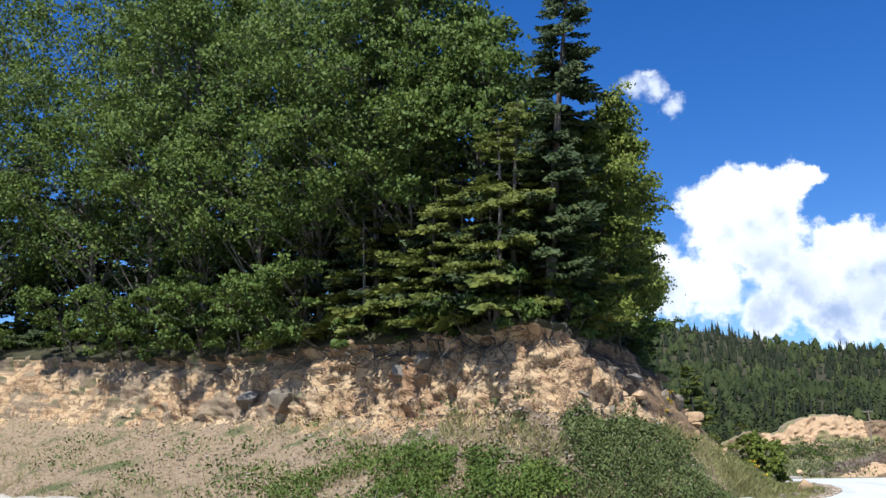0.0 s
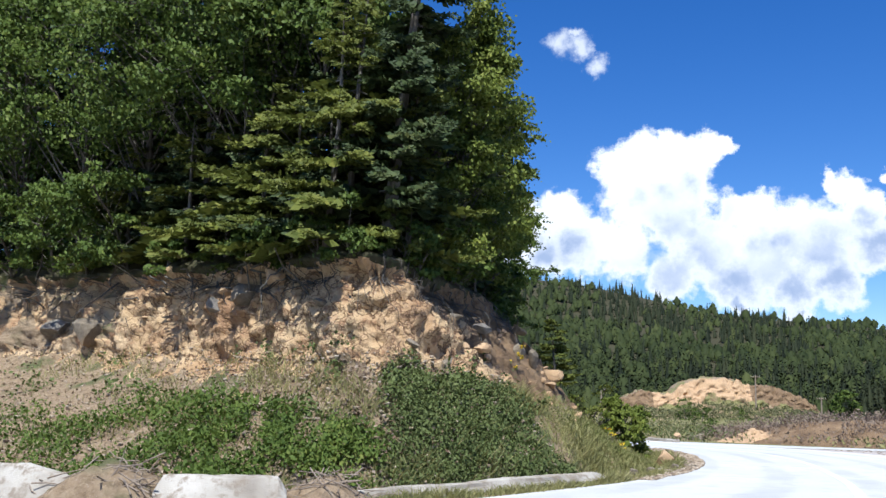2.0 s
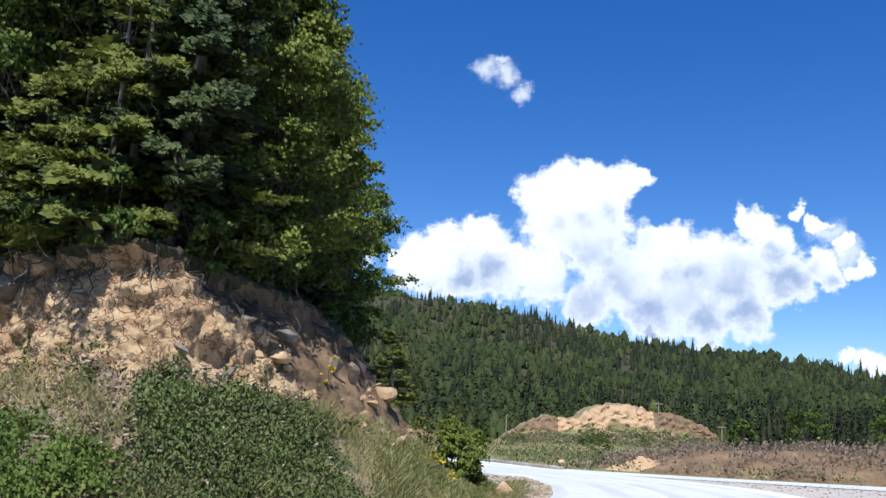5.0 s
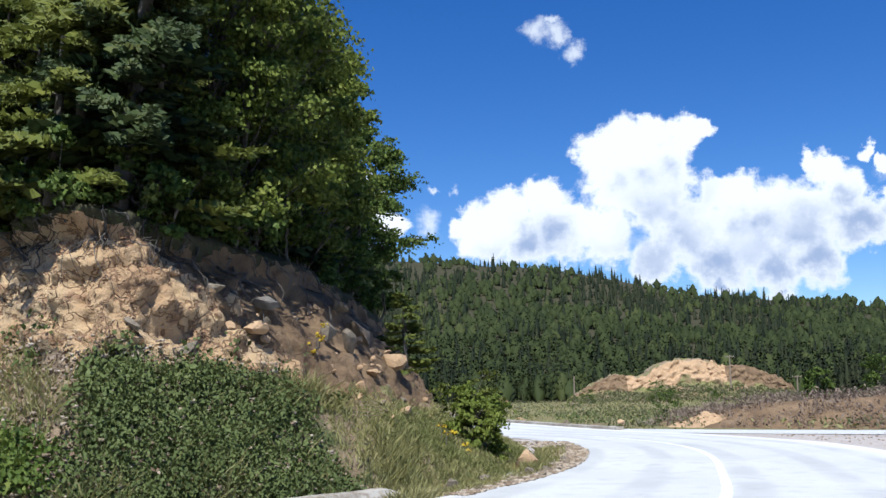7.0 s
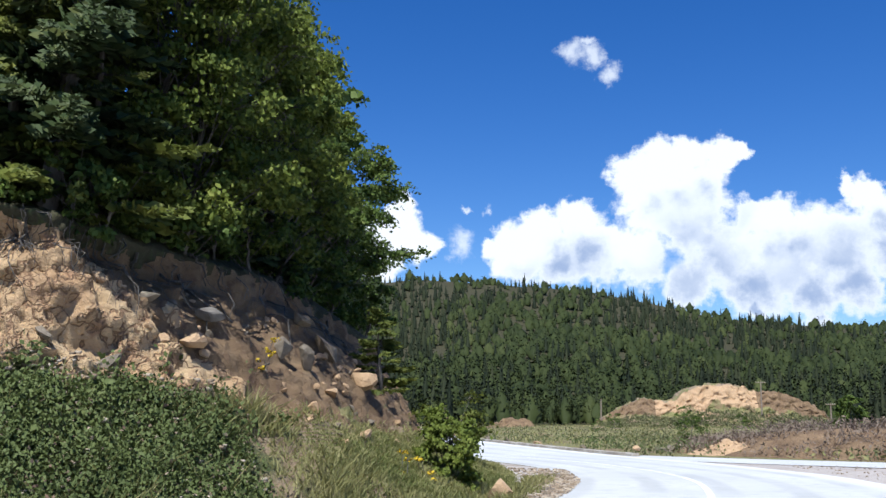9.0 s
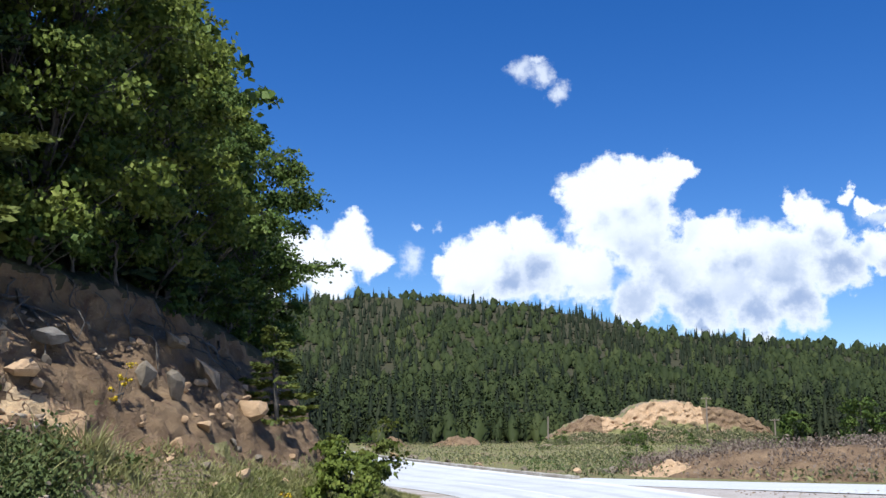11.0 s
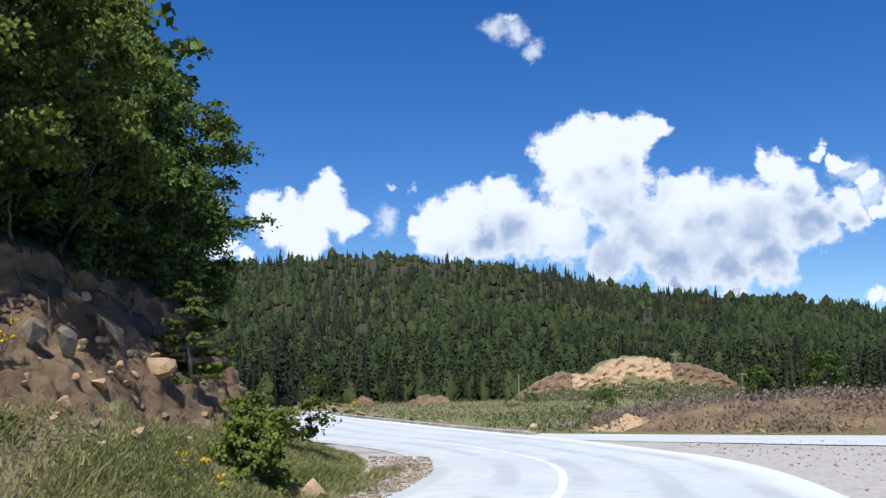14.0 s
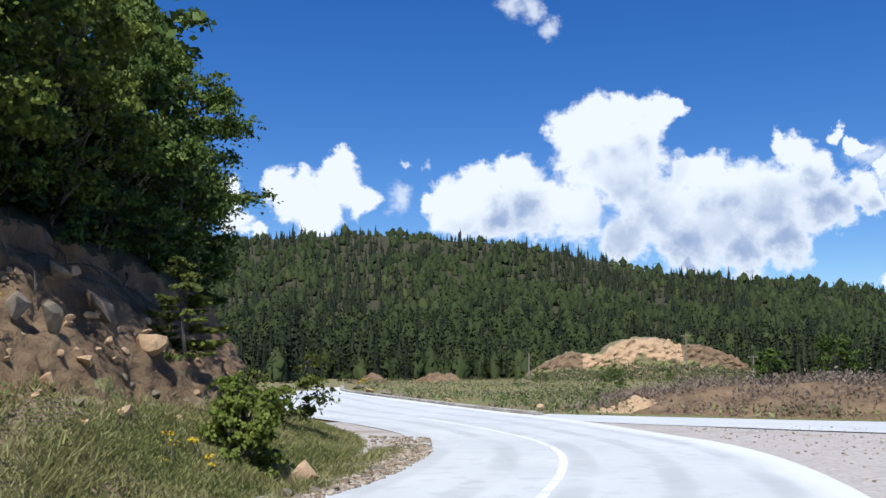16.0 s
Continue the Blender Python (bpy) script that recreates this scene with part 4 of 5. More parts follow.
def broadleaf(name, at, height, spread, clumps, leaves, lean=(0, 0), low=0.25, size=0.13, seed=1, label="", mat=None, category="tree", stem_share=0.92):
    """Trunk, limbs, and sprays of leaves at the limbs' ends with gaps between them."""
    global rng
    rng = np.random.default_rng(seed)
    root = new(name)
    root.location = at
    wood, green = Bag(), Bag()
    t = np.linspace(0, 1, 9)
    sway = np.cumsum(rng.normal(0, 0.05, (9, 2)), 0)
    stem = np.stack([lean[0] * t**1.5 + sway[:, 0] * t, lean[1] * t**1.5 + sway[:, 1] * t, t * height * stem_share - 0.25], 1)
    r0 = 0.009 * height + 0.02
    wood.tube(stem, r0 * (1 - 0.9 * t) + 0.012, 8)
    for k in range(clumps):
        h = low + (1 - low) * (k + rng.random()) / clumps
        w = spread * (0.35 + 0.65 * math.sin(math.pi * min(1.0, ((h - low) / (1 - low)) ** 0.7 * 0.86 + 0.12)))
        a = rng.random() * 2 * np.pi
        rad = w * math.sqrt(rng.random() * 0.75 + 0.25) * (1.22 if rng.random() < 0.12 else 1.0)
        hub = np.array([np.interp(h, t, stem[:, 0]) + rad * math.cos(a), np.interp(h, t, stem[:, 1]) + rad * math.sin(a), h * height + rng.normal(0, 0.2)])
        start = max(0.06, h - 0.12 - 0.10 * rng.random())
        begin = np.array([np.interp(start, t, stem[:, i]) for i in range(3)])
        mid = (begin + hub) / 2 + np.array([0, 0, -0.15 + 0.25 * rng.random()])
        u = np.linspace(0, 1, 5)[:, None]
        limb = (1 - u) ** 2 * begin + 2 * u * (1 - u) * mid + u * u * hub
        wood.tube(limb, np.linspace(r0 * 0.36 * (1 - h * 0.6), 0.006, 5), 5)
        cr = spread * rng.uniform(0.2, 0.36)
        sprays = max(3, int(5 + 3 * rng.random()))
        n = max(6, int(leaves * rng.uniform(0.7, 1.3) / sprays))
        way = np.array([math.cos(a), math.sin(a), 0.0])
        for b in range(sprays):
            tip = unit(rng.normal(size=3)) * np.array([1.15, 1.15, 0.6]) * cr * rng.uniform(0.35, 1.1) + way * 0.25 * cr
            wood.tube([hub - way * 0.3 * cr, hub + tip * 0.5, hub + tip], [0.008, 0.006, 0.003], 4)
            out = unit(tip + way * 0.6 * cr)
            q = rng.normal(size=(n, 3)) * cr * np.array([0.29, 0.29, 0.13])
            q = q + out * rng.normal(0, 0.16 * cr, (n, 1))
            q[:, 2] -= 0.55 * (q[:, 0] ** 2 + q[:, 1] ** 2) / max(cr, 0.1)
            aim = rng.normal(0, 0.8, (n, 3)) + out * 0.7 + np.array((0, 0, -0.35))
            lq, lf = leaf_quads(hub + tip + q, size * rng.uniform(0.55, 1.35, n), aim, 0.66, 0.6)
            lf, ln = outward(lq, lf, out * 0.45 + unit(q) * 0.35 + rng.normal(0, 0.42, q.shape) + np.array((0, 0, 0.55)))
            green.put(lq, lf), green.w.append(ln)
    part("trunk", wood.mesh("trunk", BARK, True), root)
    part("crown", green.mesh("crown", mat or LEAF), root)
    return tagged(root, label or "leafy green deciduous tree on the bank", category)


def fir(name, at, height, spread, low=0.1, seed=1, mat=None, label="", step=0.34, dens=1.0, droop=0.25, lean=(0, 0)):
    global rng
    rng = np.random.default_rng(seed)
    root = new(name)
    root.location = at
    wood, green = Bag(), Bag()
    t = np.linspace(0, 1, 10)
    stem = np.stack([0.04 * np.sin(t * 5 + seed) + lean[0] * t, 0.04 * np.cos(t * 4 + seed) + lean[1] * t, t * height - 0.25], 1)
    r0 = 0.013 * height + 0.02
    wood.tube(stem, r0 * (1 - t) ** 0.9 + 0.008, 9)
    z = low * height
    while z < height * 0.985:
        h = z / height
        length = spread * ((1 - h) / (1 - low)) ** 0.75 * rng.uniform(0.7, 1.12) + 0.12
        for b in range(rng.integers(4, 7)):
            if rng.random() < 0.1:
                continue
            a, ln = rng.random() * 2 * np.pi, length * rng.uniform(0.55, 1.15)
            u = np.linspace(0, 1, 7)
            sag = -droop * ln * u**1.3 + 0.16 * ln * u**3 + 0.12 * ln * (h - 0.4) * u
            limb = np.stack([np.cos(a) * ln * u + lean[0] * h, np.sin(a) * ln * u + lean[1] * h, z + sag + rng.normal(0, 0.05)], 1)
            wood.tube(limb, np.linspace(0.012 + 0.012 * ln, 0.004, 7), 4)
            count = max(6, int(ln * 15 * dens))
            w = np.repeat(np.linspace(0.12, 1.0, count), 2)
            side = np.tile([-1.0, 1.0], count)
            base = np.stack([np.interp(w, u, limb[:, i]) for i in range(3)], 1)
            out = np.array([math.cos(a), math.sin(a), 0])
            across = np.array([-math.sin(a), math.cos(a), 0])
            way = unit(out * 0.75 + across * side[:, None] * 0.9 + np.array([0, 0, -0.16]) + rng.normal(0, 0.13, (len(w), 3)))
            tl = (0.34 * ln * (1.05 - w) * np.minimum(1, w * 3) + 0.11) * rng.uniform(0.7, 1.2, len(w))
            for piece in range(3):
                c = base + way * (tl * (piece + 0.5) / 3)[:, None]
                aim = unit(way + rng.normal(0, 0.22, way.shape))
                fq, ff = leaf_quads(c, tl / 3 * 1.7 + 0.03, aim, 0.42, 0.75)
                ff, fw = outward(fq, ff, out * 0.55 + np.array((0, 0, 0.75)) + rng.normal(0, 0.4, c.shape))
                green.put(fq, ff), green.w.append(fw)
        z += step * rng.uniform(0.7, 1.25) * (0.6 + 0.5 * (1 - h))
    part("trunk", wood.mesh("trunk", BARK, True), root)
    part("crown", green.mesh("crown", mat or NEEDLE), root)
    return tagged(root, label or "dark green fir tree on the bank", "tree")


def top_at(s, inward):
    """A place on the wooded top: s by station, metres in from the cliff's edge."""
    t, d = along(TOP, np.array(s / 15)), None
    d = HEART - t
    span = np.linalg.norm(d[:2])
    c = (max(inward, 0.01) / span) ** (1 / 1.6)
    return tuple(on_bank(s / 15, 2 + c)[0])


# deciduous trees along the edge: station, metres in, height, spread, where the crown begins
for s_, in_, h_, w_, low_, seed_ in [
    (0.25, 2.0, 17.0, 4.2, 0.14, 58), (0.6, 1.6, 16.5, 4.0, 0.16, 59), (0.95, 1.9, 16.5, 3.9, 0.18, 60), (1.3, 1.5, 15.5, 3.7, 0.2, 61), (1.7, 1.5, 14.5, 3.5, 0.22, 62), (2.1, 1.3, 13.0, 3.1, 0.24, 63),
    (2.55, 1.2, 11.0, 2.7, 0.30, 64), (3.05, 1.4, 10.8, 2.6, 0.34, 65), (3.55, 1.8, 10.4, 2.4, 0.36, 66), (4.1, 2.4, 9.6, 2.2, 0.38, 67), (4.7, 2.7, 8.0, 1.9, 0.38, 68),
    (6.6, 0.8, 5.9, 1.45, 0.14, 11), (7.15, 0.5, 5.6, 1.5, 0.12, 12), (7.9, 0.7, 6.0, 1.6, 0.10, 17), (8.9, 0.9, 5.6, 1.4, 0.08, 10), (9.9, 1.2, 5.0, 1.45, 0.05, 18), (10.8, 1.5, 4.4, 1.4, 0.05, 19), (11.7, 2.5, 4.0, 1.8, 0.05, 20),
    (12.6, 3.0, 4.5, 2.0, 0.05, 77), (13.4, 3.0, 5.0, 2.2, 0.05, 78),
]:
    front = s_ < 4.0
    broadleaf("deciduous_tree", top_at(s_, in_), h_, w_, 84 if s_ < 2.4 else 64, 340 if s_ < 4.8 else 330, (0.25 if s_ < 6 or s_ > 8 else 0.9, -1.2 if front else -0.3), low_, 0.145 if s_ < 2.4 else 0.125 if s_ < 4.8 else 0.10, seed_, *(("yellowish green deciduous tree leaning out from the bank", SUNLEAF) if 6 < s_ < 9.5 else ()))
for s_, in_, h_, w_, seed_ in [(0.3, 6.0, 16.5, 4.0, 70), (1.1, 5.5, 15.5, 3.8, 71), (1.9, 5.5, 13.5, 3.2, 72), (2.8, 5.5, 10.0, 2.6, 73), (9.4, 4.0, 6.5, 2.0, 75), (10.4, 4.5, 6.0, 2.0, 76)]:
    broadleaf("deciduous_tree", top_at(s_, in_), h_, w_, 52, 130, (0.2, -0.4), 0.12, 0.28, seed_, "tall deciduous tree inside the dark wood")
fir("fir_tree", top_at(5.45, 0.3), 9.9, 1.75, 0.10, 21, label="tall dark fir tree at the bank's edge", droop=0.2, step=0.27, dens=1.5, lean=(1.0, 0.3))
# dark firs that fill the wood
for s_, in_, h_, w_, seed_ in [(0.05, 2.2, 8.0, 3.2, 106), (0.22, 2.8, 8.5, 3.2, 107), (0.8, 2.6, 7.5, 2.8, 108), (0.1, 3.6, 12.0, 3.4, 104), (0.35, 4.2, 12.0, 3.4, 105), (0.6, 3.4, 11.5, 3.2, 90), (0.95, 3.8, 11.5, 3.2, 89), (1.4, 3.4, 11.0, 3.0, 80), (1.9, 3.0, 9.5, 2.8, 81), (2.4, 3.0, 7.5, 2.3, 82), (2.9, 3.0, 7.0, 2.2, 83), (3.4, 3.2, 7.0, 2.2, 97), (4.0, 3.6, 6.8, 2.1, 98), (4.6, 4.2, 6.8, 2.1, 99),
                           (5.3, 3.4, 7.6, 2.0, 85), (6.2, 3.0, 7.0, 1.7, 84), (7.2, 2.8, 7.6, 1.6, 86), (8.2, 2.2, 7.4, 1.7, 88), (9.1, 2.4, 6.4, 1.7, 79), (4.3, 7.0, 8.5, 2.5, 87), (2.2, 7.5, 10.0, 2.8, 74), (3.3, 7.5, 8.5, 2.8, 69)]:
    fir("fir_tree", top_at(s_, in_), h_, w_, 0.03, seed_, dens=0.85, step=0.34)
for s_, in_, h_, w_, seed_ in [(2.4, 0.8, 3.4, 1.9, 101), (2.85, 0.6, 3.8, 2.0, 94), (3.25, 0.8, 3.2, 2.1, 91), (3.7, 0.5, 4.6, 2.2, 102), (4.15, 0.9, 4.0, 2.0, 92), (4.6, 0.6, 5.2, 2.1, 93), (5.0, 0.8, 5.6, 2.0, 103), (5.95, 0.6, 4.4, 1.6, 96)]:
    fir("fir_tree", top_at(s_, in_), h_, w_, 0.06, seed_, YOUNG, "low fir with drooping yellowish green branches", droop=0.26, lean=(0.3, -0.4), dens=1.25, step=0.5)
fir("young_fir", tuple(on_bank(*[a / b for a, b in zip(nearest_sv((-6.3, 16.6, 1.9)), (15, 1))])[0]), 1.7, 0.75, 0.05, 95, YOUNG, "small yellowish young fir on the slope", 0.16, 1.6, 0.1)

SHRUB_S = [0.2, 0.45, 0.7, 1.0, 1.25, 1.5, 1.75, 2.0, 2.2, 2.45, 2.7, 3.0, 3.4, 3.75, 4.1, 4.5, 4.85, 5.6, 6.1, 6.6, 7.1, 7.7, 8.2, 8.8, 9.4, 10.1, 10.8, 11.4]
for k, s_ in enumerate(SHRUB_S):
    h_ = 2.3 if s_ < 2.6 else (0.7 if s_ < 7 else 1.1)
    broadleaf("shrub", top_at(s_, 0.15 + 0.2 * (k % 2)), h_, 1.35 if s_ < 2.6 else 0.7, 22 if s_ < 2.6 else 9, 170, (0.15, -1.9 if s_ < 2.6 else -0.25), 0.05, 0.13 if s_ < 2.6 else 0.10, 300 + k, "leafy green shrub overhanging the cliff edge", None, "shrub")
# small dark-needled firs added to stand in for the shaded gaps inside the wood
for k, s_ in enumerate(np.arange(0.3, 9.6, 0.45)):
    fir("shade_fill_fir", top_at(float(s_), 1.7 + 0.6 * (k % 2)), 3.2 + 0.6 * (k % 3), 1.6, 0.02, 660 + k, None, "dark fir sapling added to deepen the shade beneath the trees", 0.36, 0.8)
broadleaf("shrub", top_at(5.75, 0.15), 0.75, 0.5, 10, 110, (0.1, -0.2), 0.1, 0.10, 340, "bright green sapling at the cliff edge", YOUNG, "shrub")
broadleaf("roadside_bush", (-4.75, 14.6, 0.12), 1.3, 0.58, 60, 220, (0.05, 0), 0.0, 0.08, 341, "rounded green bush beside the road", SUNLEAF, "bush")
broadleaf("roadside_bush", (-5.3, 19.5, 0.6), 1.2, 0.8, 16, 120, (0.1, 0), 0.05, 0.09, 343, "yellowish green bush below the wooded bank", YOUNG, "bush")
FLOWER = leaf_material("yellow_blossom", (0.35, 0.24, 0.02), (0.62, 0.45, 0.03), (0.75, 0.58, 0.08), 0.2)
for k, q in enumerate([(-6.9, 11.6, 2.2), (-4.9, 12.6, 0.5), (-4.6, 13.4, 0.5)]):
    s_, v_ = nearest_sv(q)
    broadleaf("flowering_broom", tuple(on_bank(s_ / 15, v_)[0]), 0.36, 0.18, 6, 45, (0, 0), 0.1, 0.04, 350 + k, "small broom plant with yellow flowers", FLOWER, "plant")


# ---- the far side ----
def far_woods():
    global rng
    rng = np.random.default_rng(5)
    k = 6800
    ys = FOOT + 4 + (CREST + 25 - FOOT) * rng.random(k) ** 0.95
    xs = (rng.random(k) * 1.0 - 0.52) * ys
    ke = 150
    ye = rng.uniform(150, 206, ke)
    xe = (rng.uniform(-0.5, -0.035, ke)) * ye
    ok = ye > 150 + 40 * np.clip((xe / ye + 0.30) / 0.26, 0, 1) + 6 * np.sin(xe * 0.5)
    xs, ys = np.r_[xs, xe[ok]], np.r_[ys, ye[ok]]
    zs = land(xs, ys)
    quarry = (ys < 211) & (xs > 1) & (xs < 42)
    xs, ys, zs = xs[~quarry], ys[~quarry], zs[~quarry]
    bags, tones = ([], []), ([], [])
    for x, y, z in zip(xs, ys, zs):
        stand = noise.noise(Vector((x * 0.016, y * 0.012, 3))) + 0.25 * noise.noise(Vector((x * 0.06, y * 0.05, 9)))
        conifer = stand + rng.normal(0, 0.22) > (0.15 if y < 300 else 0.13 if y < 560 else 0.02)
        near = y < 262
        h = rng.uniform(5.5, 12) if conifer else rng.uniform(5, 9)
        h *= (1.15 if rng.random() < 0.12 else 0.72) if y > 590 else 1.0
        n = 170 if near else 46 if y < 420 else 18
        if conifer:
            u = rng.random(n) ** 0.8
            tiers = 10
            tier = (np.floor(u * tiers) + rng.random(n) * 0.35) / tiers
            full = h * rng.uniform(0.2, 0.3)
            out = np.sqrt(rng.uniform(0.1, 1.15, n))
            r = full * (1.04 - tier) * out
            a = rng.random(n) * 6.283
            at = np.stack([x + r * np.cos(a), y + r * np.sin(a), z + h * (0.05 + 0.95 * tier) - r * 0.28], 1)
            aim = np.stack([np.cos(a), np.sin(a), -0.35 + 1.6 * u**6], 1) + rng.normal(0, 0.2, (n, 3))
            s = h * (0.075 if near else 0.12) * rng.uniform(0.6, 1.4, n) * (1.2 - 0.7 * u)
            away = np.stack([np.cos(a) * 0.7, np.sin(a) * 0.7, 0.8 + 0 * a], 1) + rng.normal(0, 0.3, (n, 3))
            v, f = leaf_quads(at, s, aim, 0.55, 0.8)
        else:
            k = rng.integers(7, 12)
            lobes = unit(rng.normal(0, 1, (k, 3))) * h * np.array((0.34, 0.34, 0.22)) * rng.uniform(0.5, 1.1, (k, 1)) + np.array((x, y, z + h * 0.58))
            q = unit(rng.normal(size=(n, 3)))
            at = lobes[rng.integers(0, k, n)] + q * h * 0.15 * rng.uniform(0.5, 1.15, (n, 1))
            s = h * (0.055 if near else 0.095) * rng.uniform(0.6, 1.5, n)
            away = q + rng.normal(0, 0.3, (n, 3)) + np.array((0, 0, 0.35))
            v, f = leaf_quads(at, s, np.cross(q, rng.normal(size=(n, 3))), 0.9, 0.0)
        f, w = outward(v, f, away)
        sides, rings = (8, 6) if near else (6, 5)
        ang = np.linspace(0, 2 * np.pi, sides, endpoint=False) + rng.random()
        lev = np.linspace(0, 1, rings)
        if conifer:
            prof, wide, base, tall = 1.0 - lev, h * 0.16, 0.03, 0.93
        else:
            prof, wide, base, tall = np.sin(np.pi * (0.16 + 0.80 * lev)), h * 0.36, 0.05, 0.75
        rad = prof[:, None] * wide * (0.62 if near else 0.9) * rng.uniform(0.6, 1.25, (rings, sides))
        up = h * (base + tall * lev)[:, None] + h * rng.normal(0, 0.03, (rings, sides))
        body = np.stack([x + rad * np.cos(ang), y + rad * np.sin(ang), z + up], -1).reshape(-1, 3)
        i = np.arange(rings - 1)[:, None] * sides + np.arange(sides)[None]
        j = np.arange(rings - 1)[:, None] * sides + (np.arange(sides)[None] + 1) % sides
        bf = np.stack([i, j, j + sides, i + sides], -1).reshape(-1, 4)
        bw = np.stack([np.cos(ang)[None] + 0 * rad, np.sin(ang)[None] + 0 * rad, 0.3 + 0.9 * lev[:, None] + 0 * rad], -1).reshape(-1, 3)
        v, f, w = np.concatenate([v, body]), np.concatenate([f, bf + len(v)]), np.concatenate([w, unit(bw + rng.normal(0, 0.2, bw.shape))])
        bags[0 if conifer else 1].append((v, f, w))
        tones[0 if conifer else 1].append(np.full(len(v), np.clip(0.42 + rng.normal(0, 0.14) + 0.4 * stand, 0, 1)))
    parts_v, parts_f, parts_w, count = [], [], [], 0
    for v, f, w in bags[0] + bags[1]:
        parts_v.append(v), parts_f.append(f + count), parts_w.append(w)
        count += len(v)
    first = sum(len(f) for _, f, _ in bags[0])
    faces = np.concatenate(parts_f)
    me = mesh_of("far_woods", np.concatenate(parts_v), faces, [FARFIR, FARLEAF], (np.arange(len(faces)) >= first).astype(int), False, np.concatenate(parts_w))
    me.attributes.new("tone", "FLOAT", "POINT").data.foreach_set("value", np.concatenate(tones[0] + tones[1]).astype(np.float32))
    tagged(new("far_woods", me), "dense mixed fir and deciduous wood covering a hill", "woods", kind="stuff")


def mound(name, xs, ys, height, mats, pick, label, category, rough=0.5, freq=0.35):
    """A mass of earth on the land."""
    x, y = np.meshgrid(xs, ys)
    z = height(x, y)
    flat = np.stack([x, y, z], -1).reshape(-1, 3)
    w = np.clip(z.ravel(), 0, 1)
    flat[:, 2] = land(x, y).ravel() - 0.25 + z.ravel() + fbm(flat, freq, 4, 2.0) * rough * w
    flat[:, 1] += fbm(flat, freq * 1.4, 4, 7.0) * rough * w
    f = grid_faces(len(ys), len(xs))
    ob = new(name, mesh_of(name, flat, f, mats, pick(flat[f].mean(1)), True))
    return tagged(ob, label, category), flat.reshape(len(ys), len(xs), 3)


def quarry_height(x, y):
    h = np.interp(x, [-3, 0, 4, 7.7, 12, 14, 17, 21, 27, 28, 30, 34, 40, 44], [0, 1.8, 4.2, 5.6, 4.9, 5.4, 7.6, 8.4, 8.0, 6.9, 7.0, 6.7, 4.5, 0])
    f = np.interp(y, [168, 180, 186, 187, 188, 188.6, 205, 214], [0, 0.28, 0.46, 0.72, 0.8, 1.0, 1.08, 0.5])
    return h * f


def quarry_pick(m):
    t = np.array([noise.noise(Vector((q[0] * 0.3, q[1] * 0.25, 1.0))) for q in m])
    rel = m[:, 2] / np.maximum(quarry_height(m[:, 0], np.full(len(m), 200.0)), 0.5)
    bare = np.where(m[:, 0] < 10, 3, np.where(m[:, 0] < 29, 0, 4))
    return np.where((rel + t * 0.35 > 0.34) & (m[:, 1] < 192), bare, np.where(t > 0.1, 1, 2))


_, CUT = mound("rock_cut", np.linspace(-4, 44, 150), np.unique(np.r_[np.linspace(168, 185, 24), np.linspace(185, 189.5, 40), np.linspace(190, 214, 12)]), quarry_height, [ORANGE, SCREE, TURF, BROWN, BROWN], quarry_pick,
      "bare ochre rock cut at the foot of the wood", "rock face", 0.7, 0.8)
CUT = CUT.reshape(-1, 3)


def berm_height(x, y):
    h = np.interp(x, [3, 6, 9, 14, 20, 26, 33, 45, 60], [0, 0.8, 1.3, 1.75, 1.9, 1.8, 2.2, 2.5, 2.2])
    return h * np.interp(y - (52.0 - 0.44 * (x - 4)), [0, 3, 6, 12, 17], [0, 0.7, 1.0, 0.9, 0])


_, BERM = mound("earth_berm", np.linspace(3, 52, 120), np.linspace(29, 70, 70), berm_height, [BROWN], lambda m: np.zeros(len(m)), "low brown earth berm overgrown with dry brush", "berm", 0.35, 0.5)
BERM = BERM.reshape(-1, 3)
BERM = BERM[berm_height(BERM[:, 0], BERM[:, 1]) > 0.15]
mound("soil_heap", np.linspace(2, 9, 40), np.linspace(51, 59, 30), lambda x, y: 1.0 * np.exp(-((x - 5.5) ** 2 / 2.6 + (y - 55) ** 2 / 3)), [ORANGE], lambda m: np.zeros(len(m)), "heap of orange soil by the road", "soil heap", 0.6, 0.9)
mound("soil_heap", np.linspace(-32, -20, 40), np.linspace(150, 160, 30), lambda x, y: 1.4 * np.exp(-((x + 26) ** 2 / 9 + (y - 155) ** 2 / 6)), [BROWN], lambda m: np.zeros(len(m)), "bare ochre bank below the trees", "soil heap", 1.0, 0.6)
mound("soil_heap", np.linspace(-20, -6, 40), np.linspace(150, 164, 30), lambda x, y: 1.8 * np.exp(-((x + 15) ** 2 / 12 + (y - 157) ** 2 / 6)), [BROWN], lambda m: np.zeros(len(m)), "bare ochre bank below the trees", "soil heap", 1.0, 0.6)


def scrub(name, p, lift, size, mat, label, seed):
    global rng
    rng = np.random.default_rng(seed)
    at = p + rng.normal(0, 0.12, p.shape) + np.array((0, 0, 1.0)) * (rng.random(len(p)) * lift)[:, None]
    lv, lf = leaf_quads(at, size * rng.uniform(0.5, 1.5, len(p)), rng.normal(0, 1, p.shape) + np.array((0, 0, 0.9)), 0.4)
    tagged(new(name, mesh_of(name, lv, lf, mat)), label, "scrub", kind="stuff")


rng = np.random.default_rng(77)
q_ = BERM[rng.integers(0, len(BERM), 42000)]
q_ = q_ + rng.normal(0, 0.3, q_.shape) * np.array((1, 1, 0))
q_ = q_[np.array([noise.noise(Vector(p) * 0.35) for p in q_]) > -0.22]
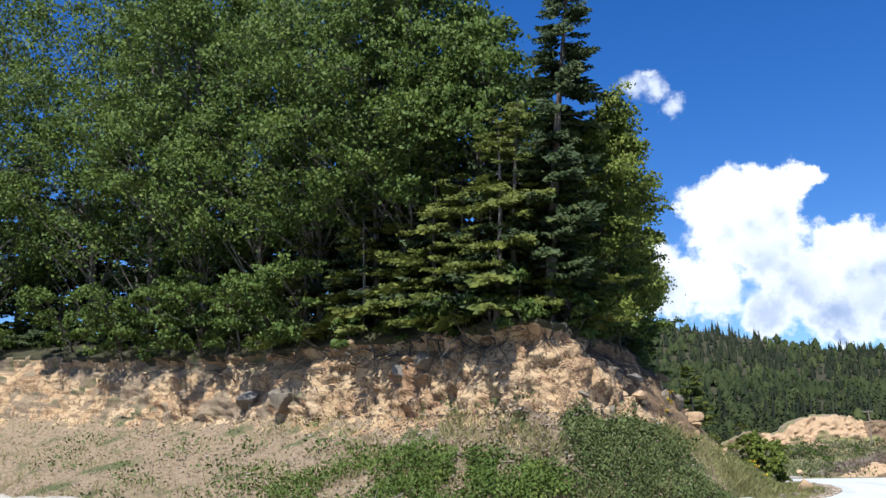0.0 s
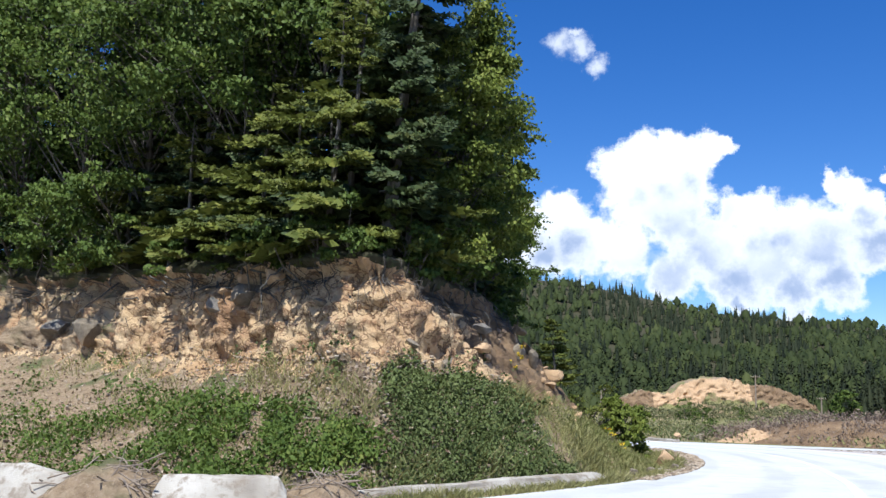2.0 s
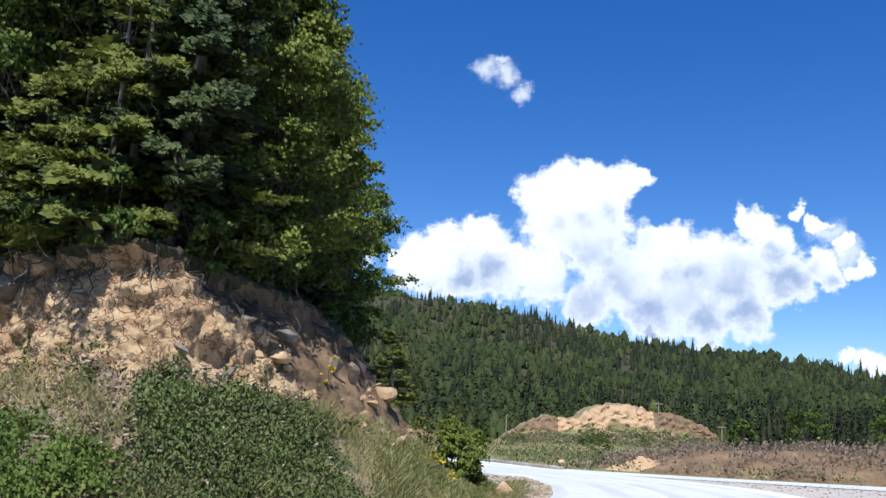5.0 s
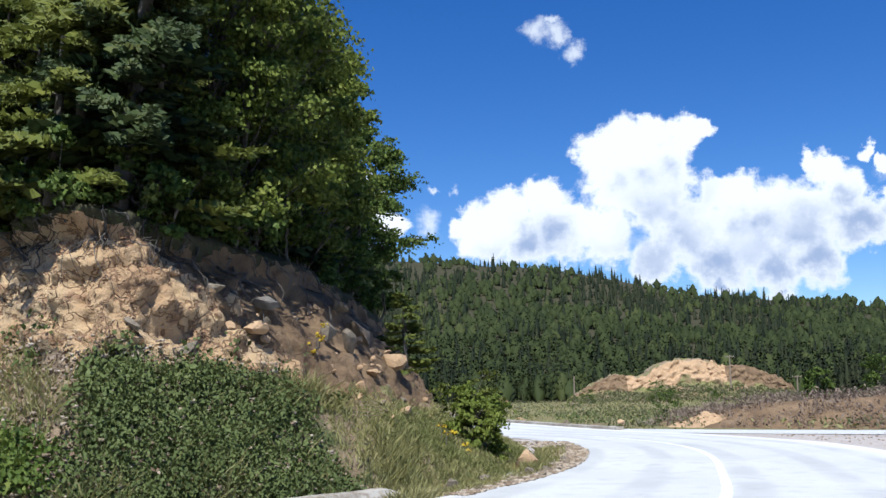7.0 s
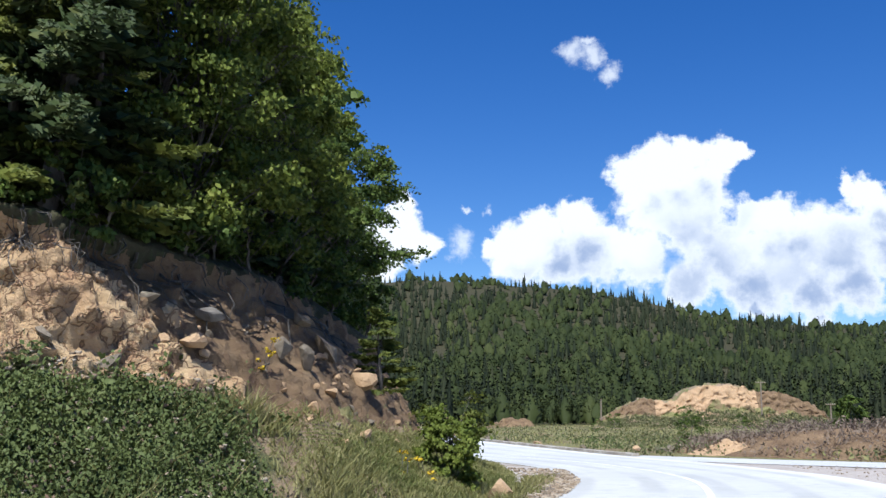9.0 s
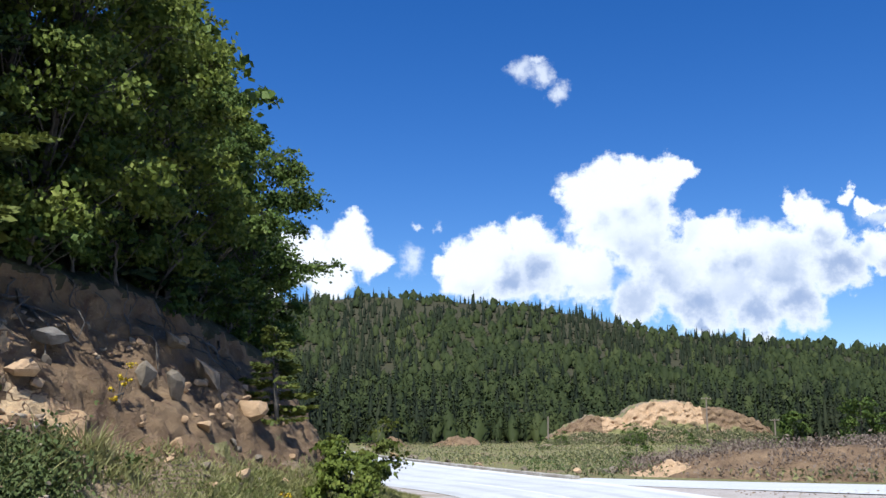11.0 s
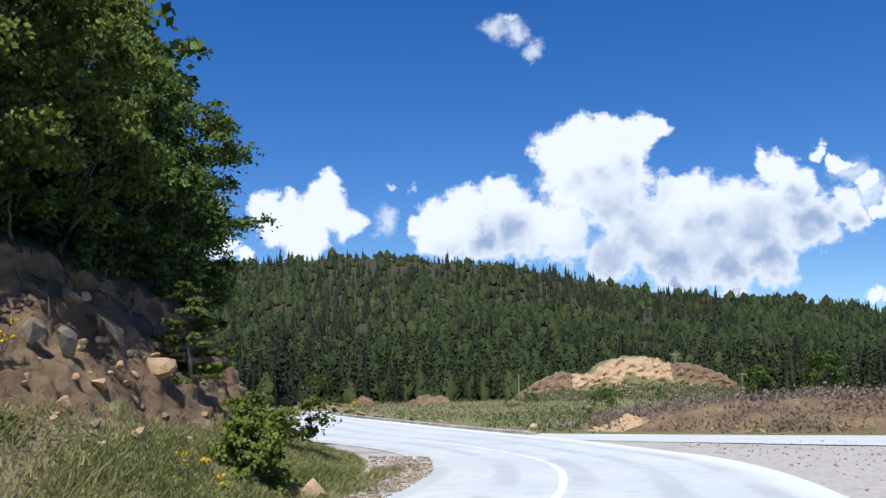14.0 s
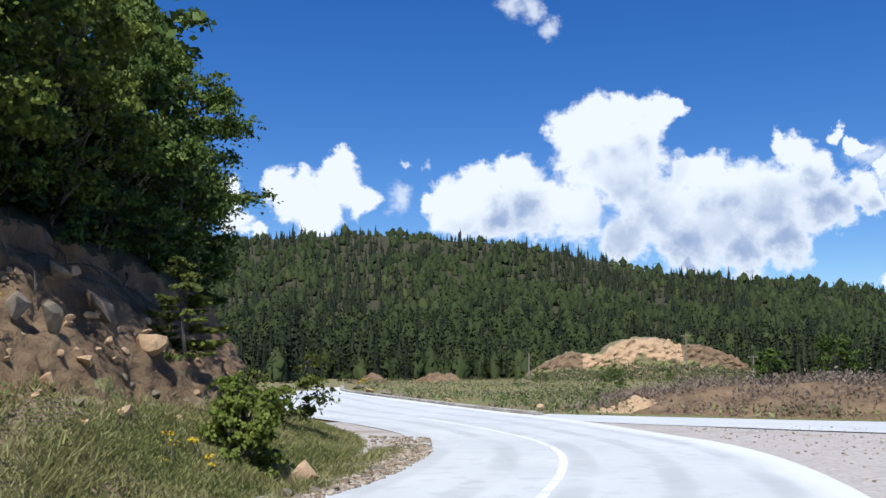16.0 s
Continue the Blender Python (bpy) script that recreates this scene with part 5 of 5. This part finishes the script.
scrub("dry_brush", q_, 0.55, 0.2, BRUSH, "tangled dry reddish brown brush on the berm", 78)


def field(k, x_of_y, y_range, clump, seed):
    r = np.random.default_rng(seed)
    y = r.uniform(*y_range, k)
    a = r.uniform(*x_of_y, k)
    x = a * y
    keep = np.array([noise.noise(Vector((u * clump, w * clump * 0.6, seed))) for u, w in zip(x, y)]) > 0.0
    outer = np.interp(y, [48, 70, 100, 142, 210], [0.8, -8.3, -19, -27, -45])
    keep &= (x > outer + 0.6)
    keep &= y > np.interp(x, [0, 4, 8, 16, 32, 60], [51.2, 50, 48, 43, 35, 22])
    p = np.stack([x, y, land(x, y)], 1)[keep]
    return p


low_cut = CUT[(CUT[:, 2] > -0.5) & (CUT[:, 1] < 183.5)]
OLIVE = leaf_material("olive_weeds", (0.07, 0.085, 0.035), (0.15, 0.15, 0.07), (0.27, 0.23, 0.13), 0.2)
scrub("scrub", field(60000, (-0.26, 0.5), (46, 200), 0.12, 81), 0.6, 0.22, OLIVE, "low olive green weeds between road and wood", 82)
rng = np.random.default_rng(88)
scrub("scrub", low_cut[rng.integers(0, len(low_cut), 12000)], 0.6, 0.4, OLIVE, "olive weeds on the slope below the rock cut", 89)
scrub("scrub", field(16000, (-0.26, 0.5), (46, 200), 0.16, 83), 0.5, 0.28, GRASS, "dry yellow grass between road and wood", 84)
scrub("scrub", field(5000, (-0.22, 0.10), (52, 80), 0.3, 85), 0.5, 0.22, IVY, "green weeds behind the kerb", 86)
for k, (x, y, h) in enumerate([(4.2, 64, 1.0), (7.5, 95, 2.2), (12, 150, 3.6), (14.5, 152, 2.6), (22, 160, 2.6), (-1.5, 120, 1.6), (1.5, 165, 2.6), (-26, 132, 1.8)]):
    broadleaf("field_bush", (x, y, float(land(x, y)) - 0.05), h, h * 0.55, 14, 90, (0, 0), 0.05, 0.09 * max(1, h * 0.7), 400 + k, "dark green bush in the rough field", None, "bush")
broadleaf("field_bush", (-22.5, 128, float(land(-22.5, 128)) - 0.05), 1.2, 0.9, 10, 80, (0, 0), 0.05, 0.12, 420, "yellow flowering broom bush in the field", FLOWER, "bush")
for k, (x, y, h) in enumerate([(42, 105, 8.0), (48, 110, 9.0), (36, 118, 6.5), (55, 112, 9.0), (30, 125, 5.0)]):
    broadleaf("field_tree", (x, y, float(land(x, y)) - 0.1), h, h * 0.36, 40, 150, (0, 0), 0.08, 0.26, 430 + k, "leafy green tree beyond the berm", None, "tree")
for k, (x, y, w) in enumerate([(0.25, 48.8, 0.22), (-2.6, 60, 0.3), (1.8, 56, 0.4), (2.6, 57, 0.5), (3.2, 56.5, 0.35), (-6, 68, 0.3), (-9, 76, 0.35), (-11, 80, 0.4), (-14, 90, 0.4), (-16.5, 96, 0.5), (-20, 110, 0.6), (-13, 86, 0.35), (12, 62, 0.3), (16, 60, 0.35), (21, 60, 0.4), (27, 58, 0.3)]):
    rock((x, y, float(land(x, y)) + w * 0.25 + (0.34 if k == 0 else 0)), (w * 1.2, w, w * 0.9), 500 + k, ORANGE if k in (0, 5, 9) else ROCK, "pale rock in the rough field" if k else "small ochre rock on the kerb's end", (0, 0, 37 * k), "rock", "field rocks")


def pole(at, height, arms, label):
    root = new("utility_pole")
    root.location = at
    bag = Bag()
    bag.tube([(0, 0, -0.5), (0, 0, height * 0.5), (0.03, 0, height)], [0.16, 0.14, 0.11], 10)
    part("shaft", bag.mesh("shaft", WOOD, True), root)
    if arms:
        arm = Bag()
        arm.tube([(-0.9, 0, height - 0.35), (0, -0.12, height - 0.35), (0.9, 0, height - 0.35)], [0.06, 0.06, 0.06], 6)
        part("crossarm", arm.mesh("crossarm", WOOD), root)
        for x in (-0.8, -0.35, 0.35, 0.8):
            pin = Bag()
            pin.tube([(x, 0, height - 0.32), (x, 0, height - 0.2), (x, 0, height - 0.1)], [0.03, 0.06, 0.04], 6)
            part("insulator", pin.mesh("insulator", CONCRETE), root)
    return tagged(root, label, "utility pole", "wooden poles")


far_woods()
pole((-0.5, 185, -0.7), 5.4, False, "short weathered wooden pole in the field")
pole((28.4, 180, -0.7), 8.8, True, "tall thin wooden utility pole before the rock cut")
pole((42, 187, -0.7), 5.0, True, "distant wooden utility pole at the wood's edge")
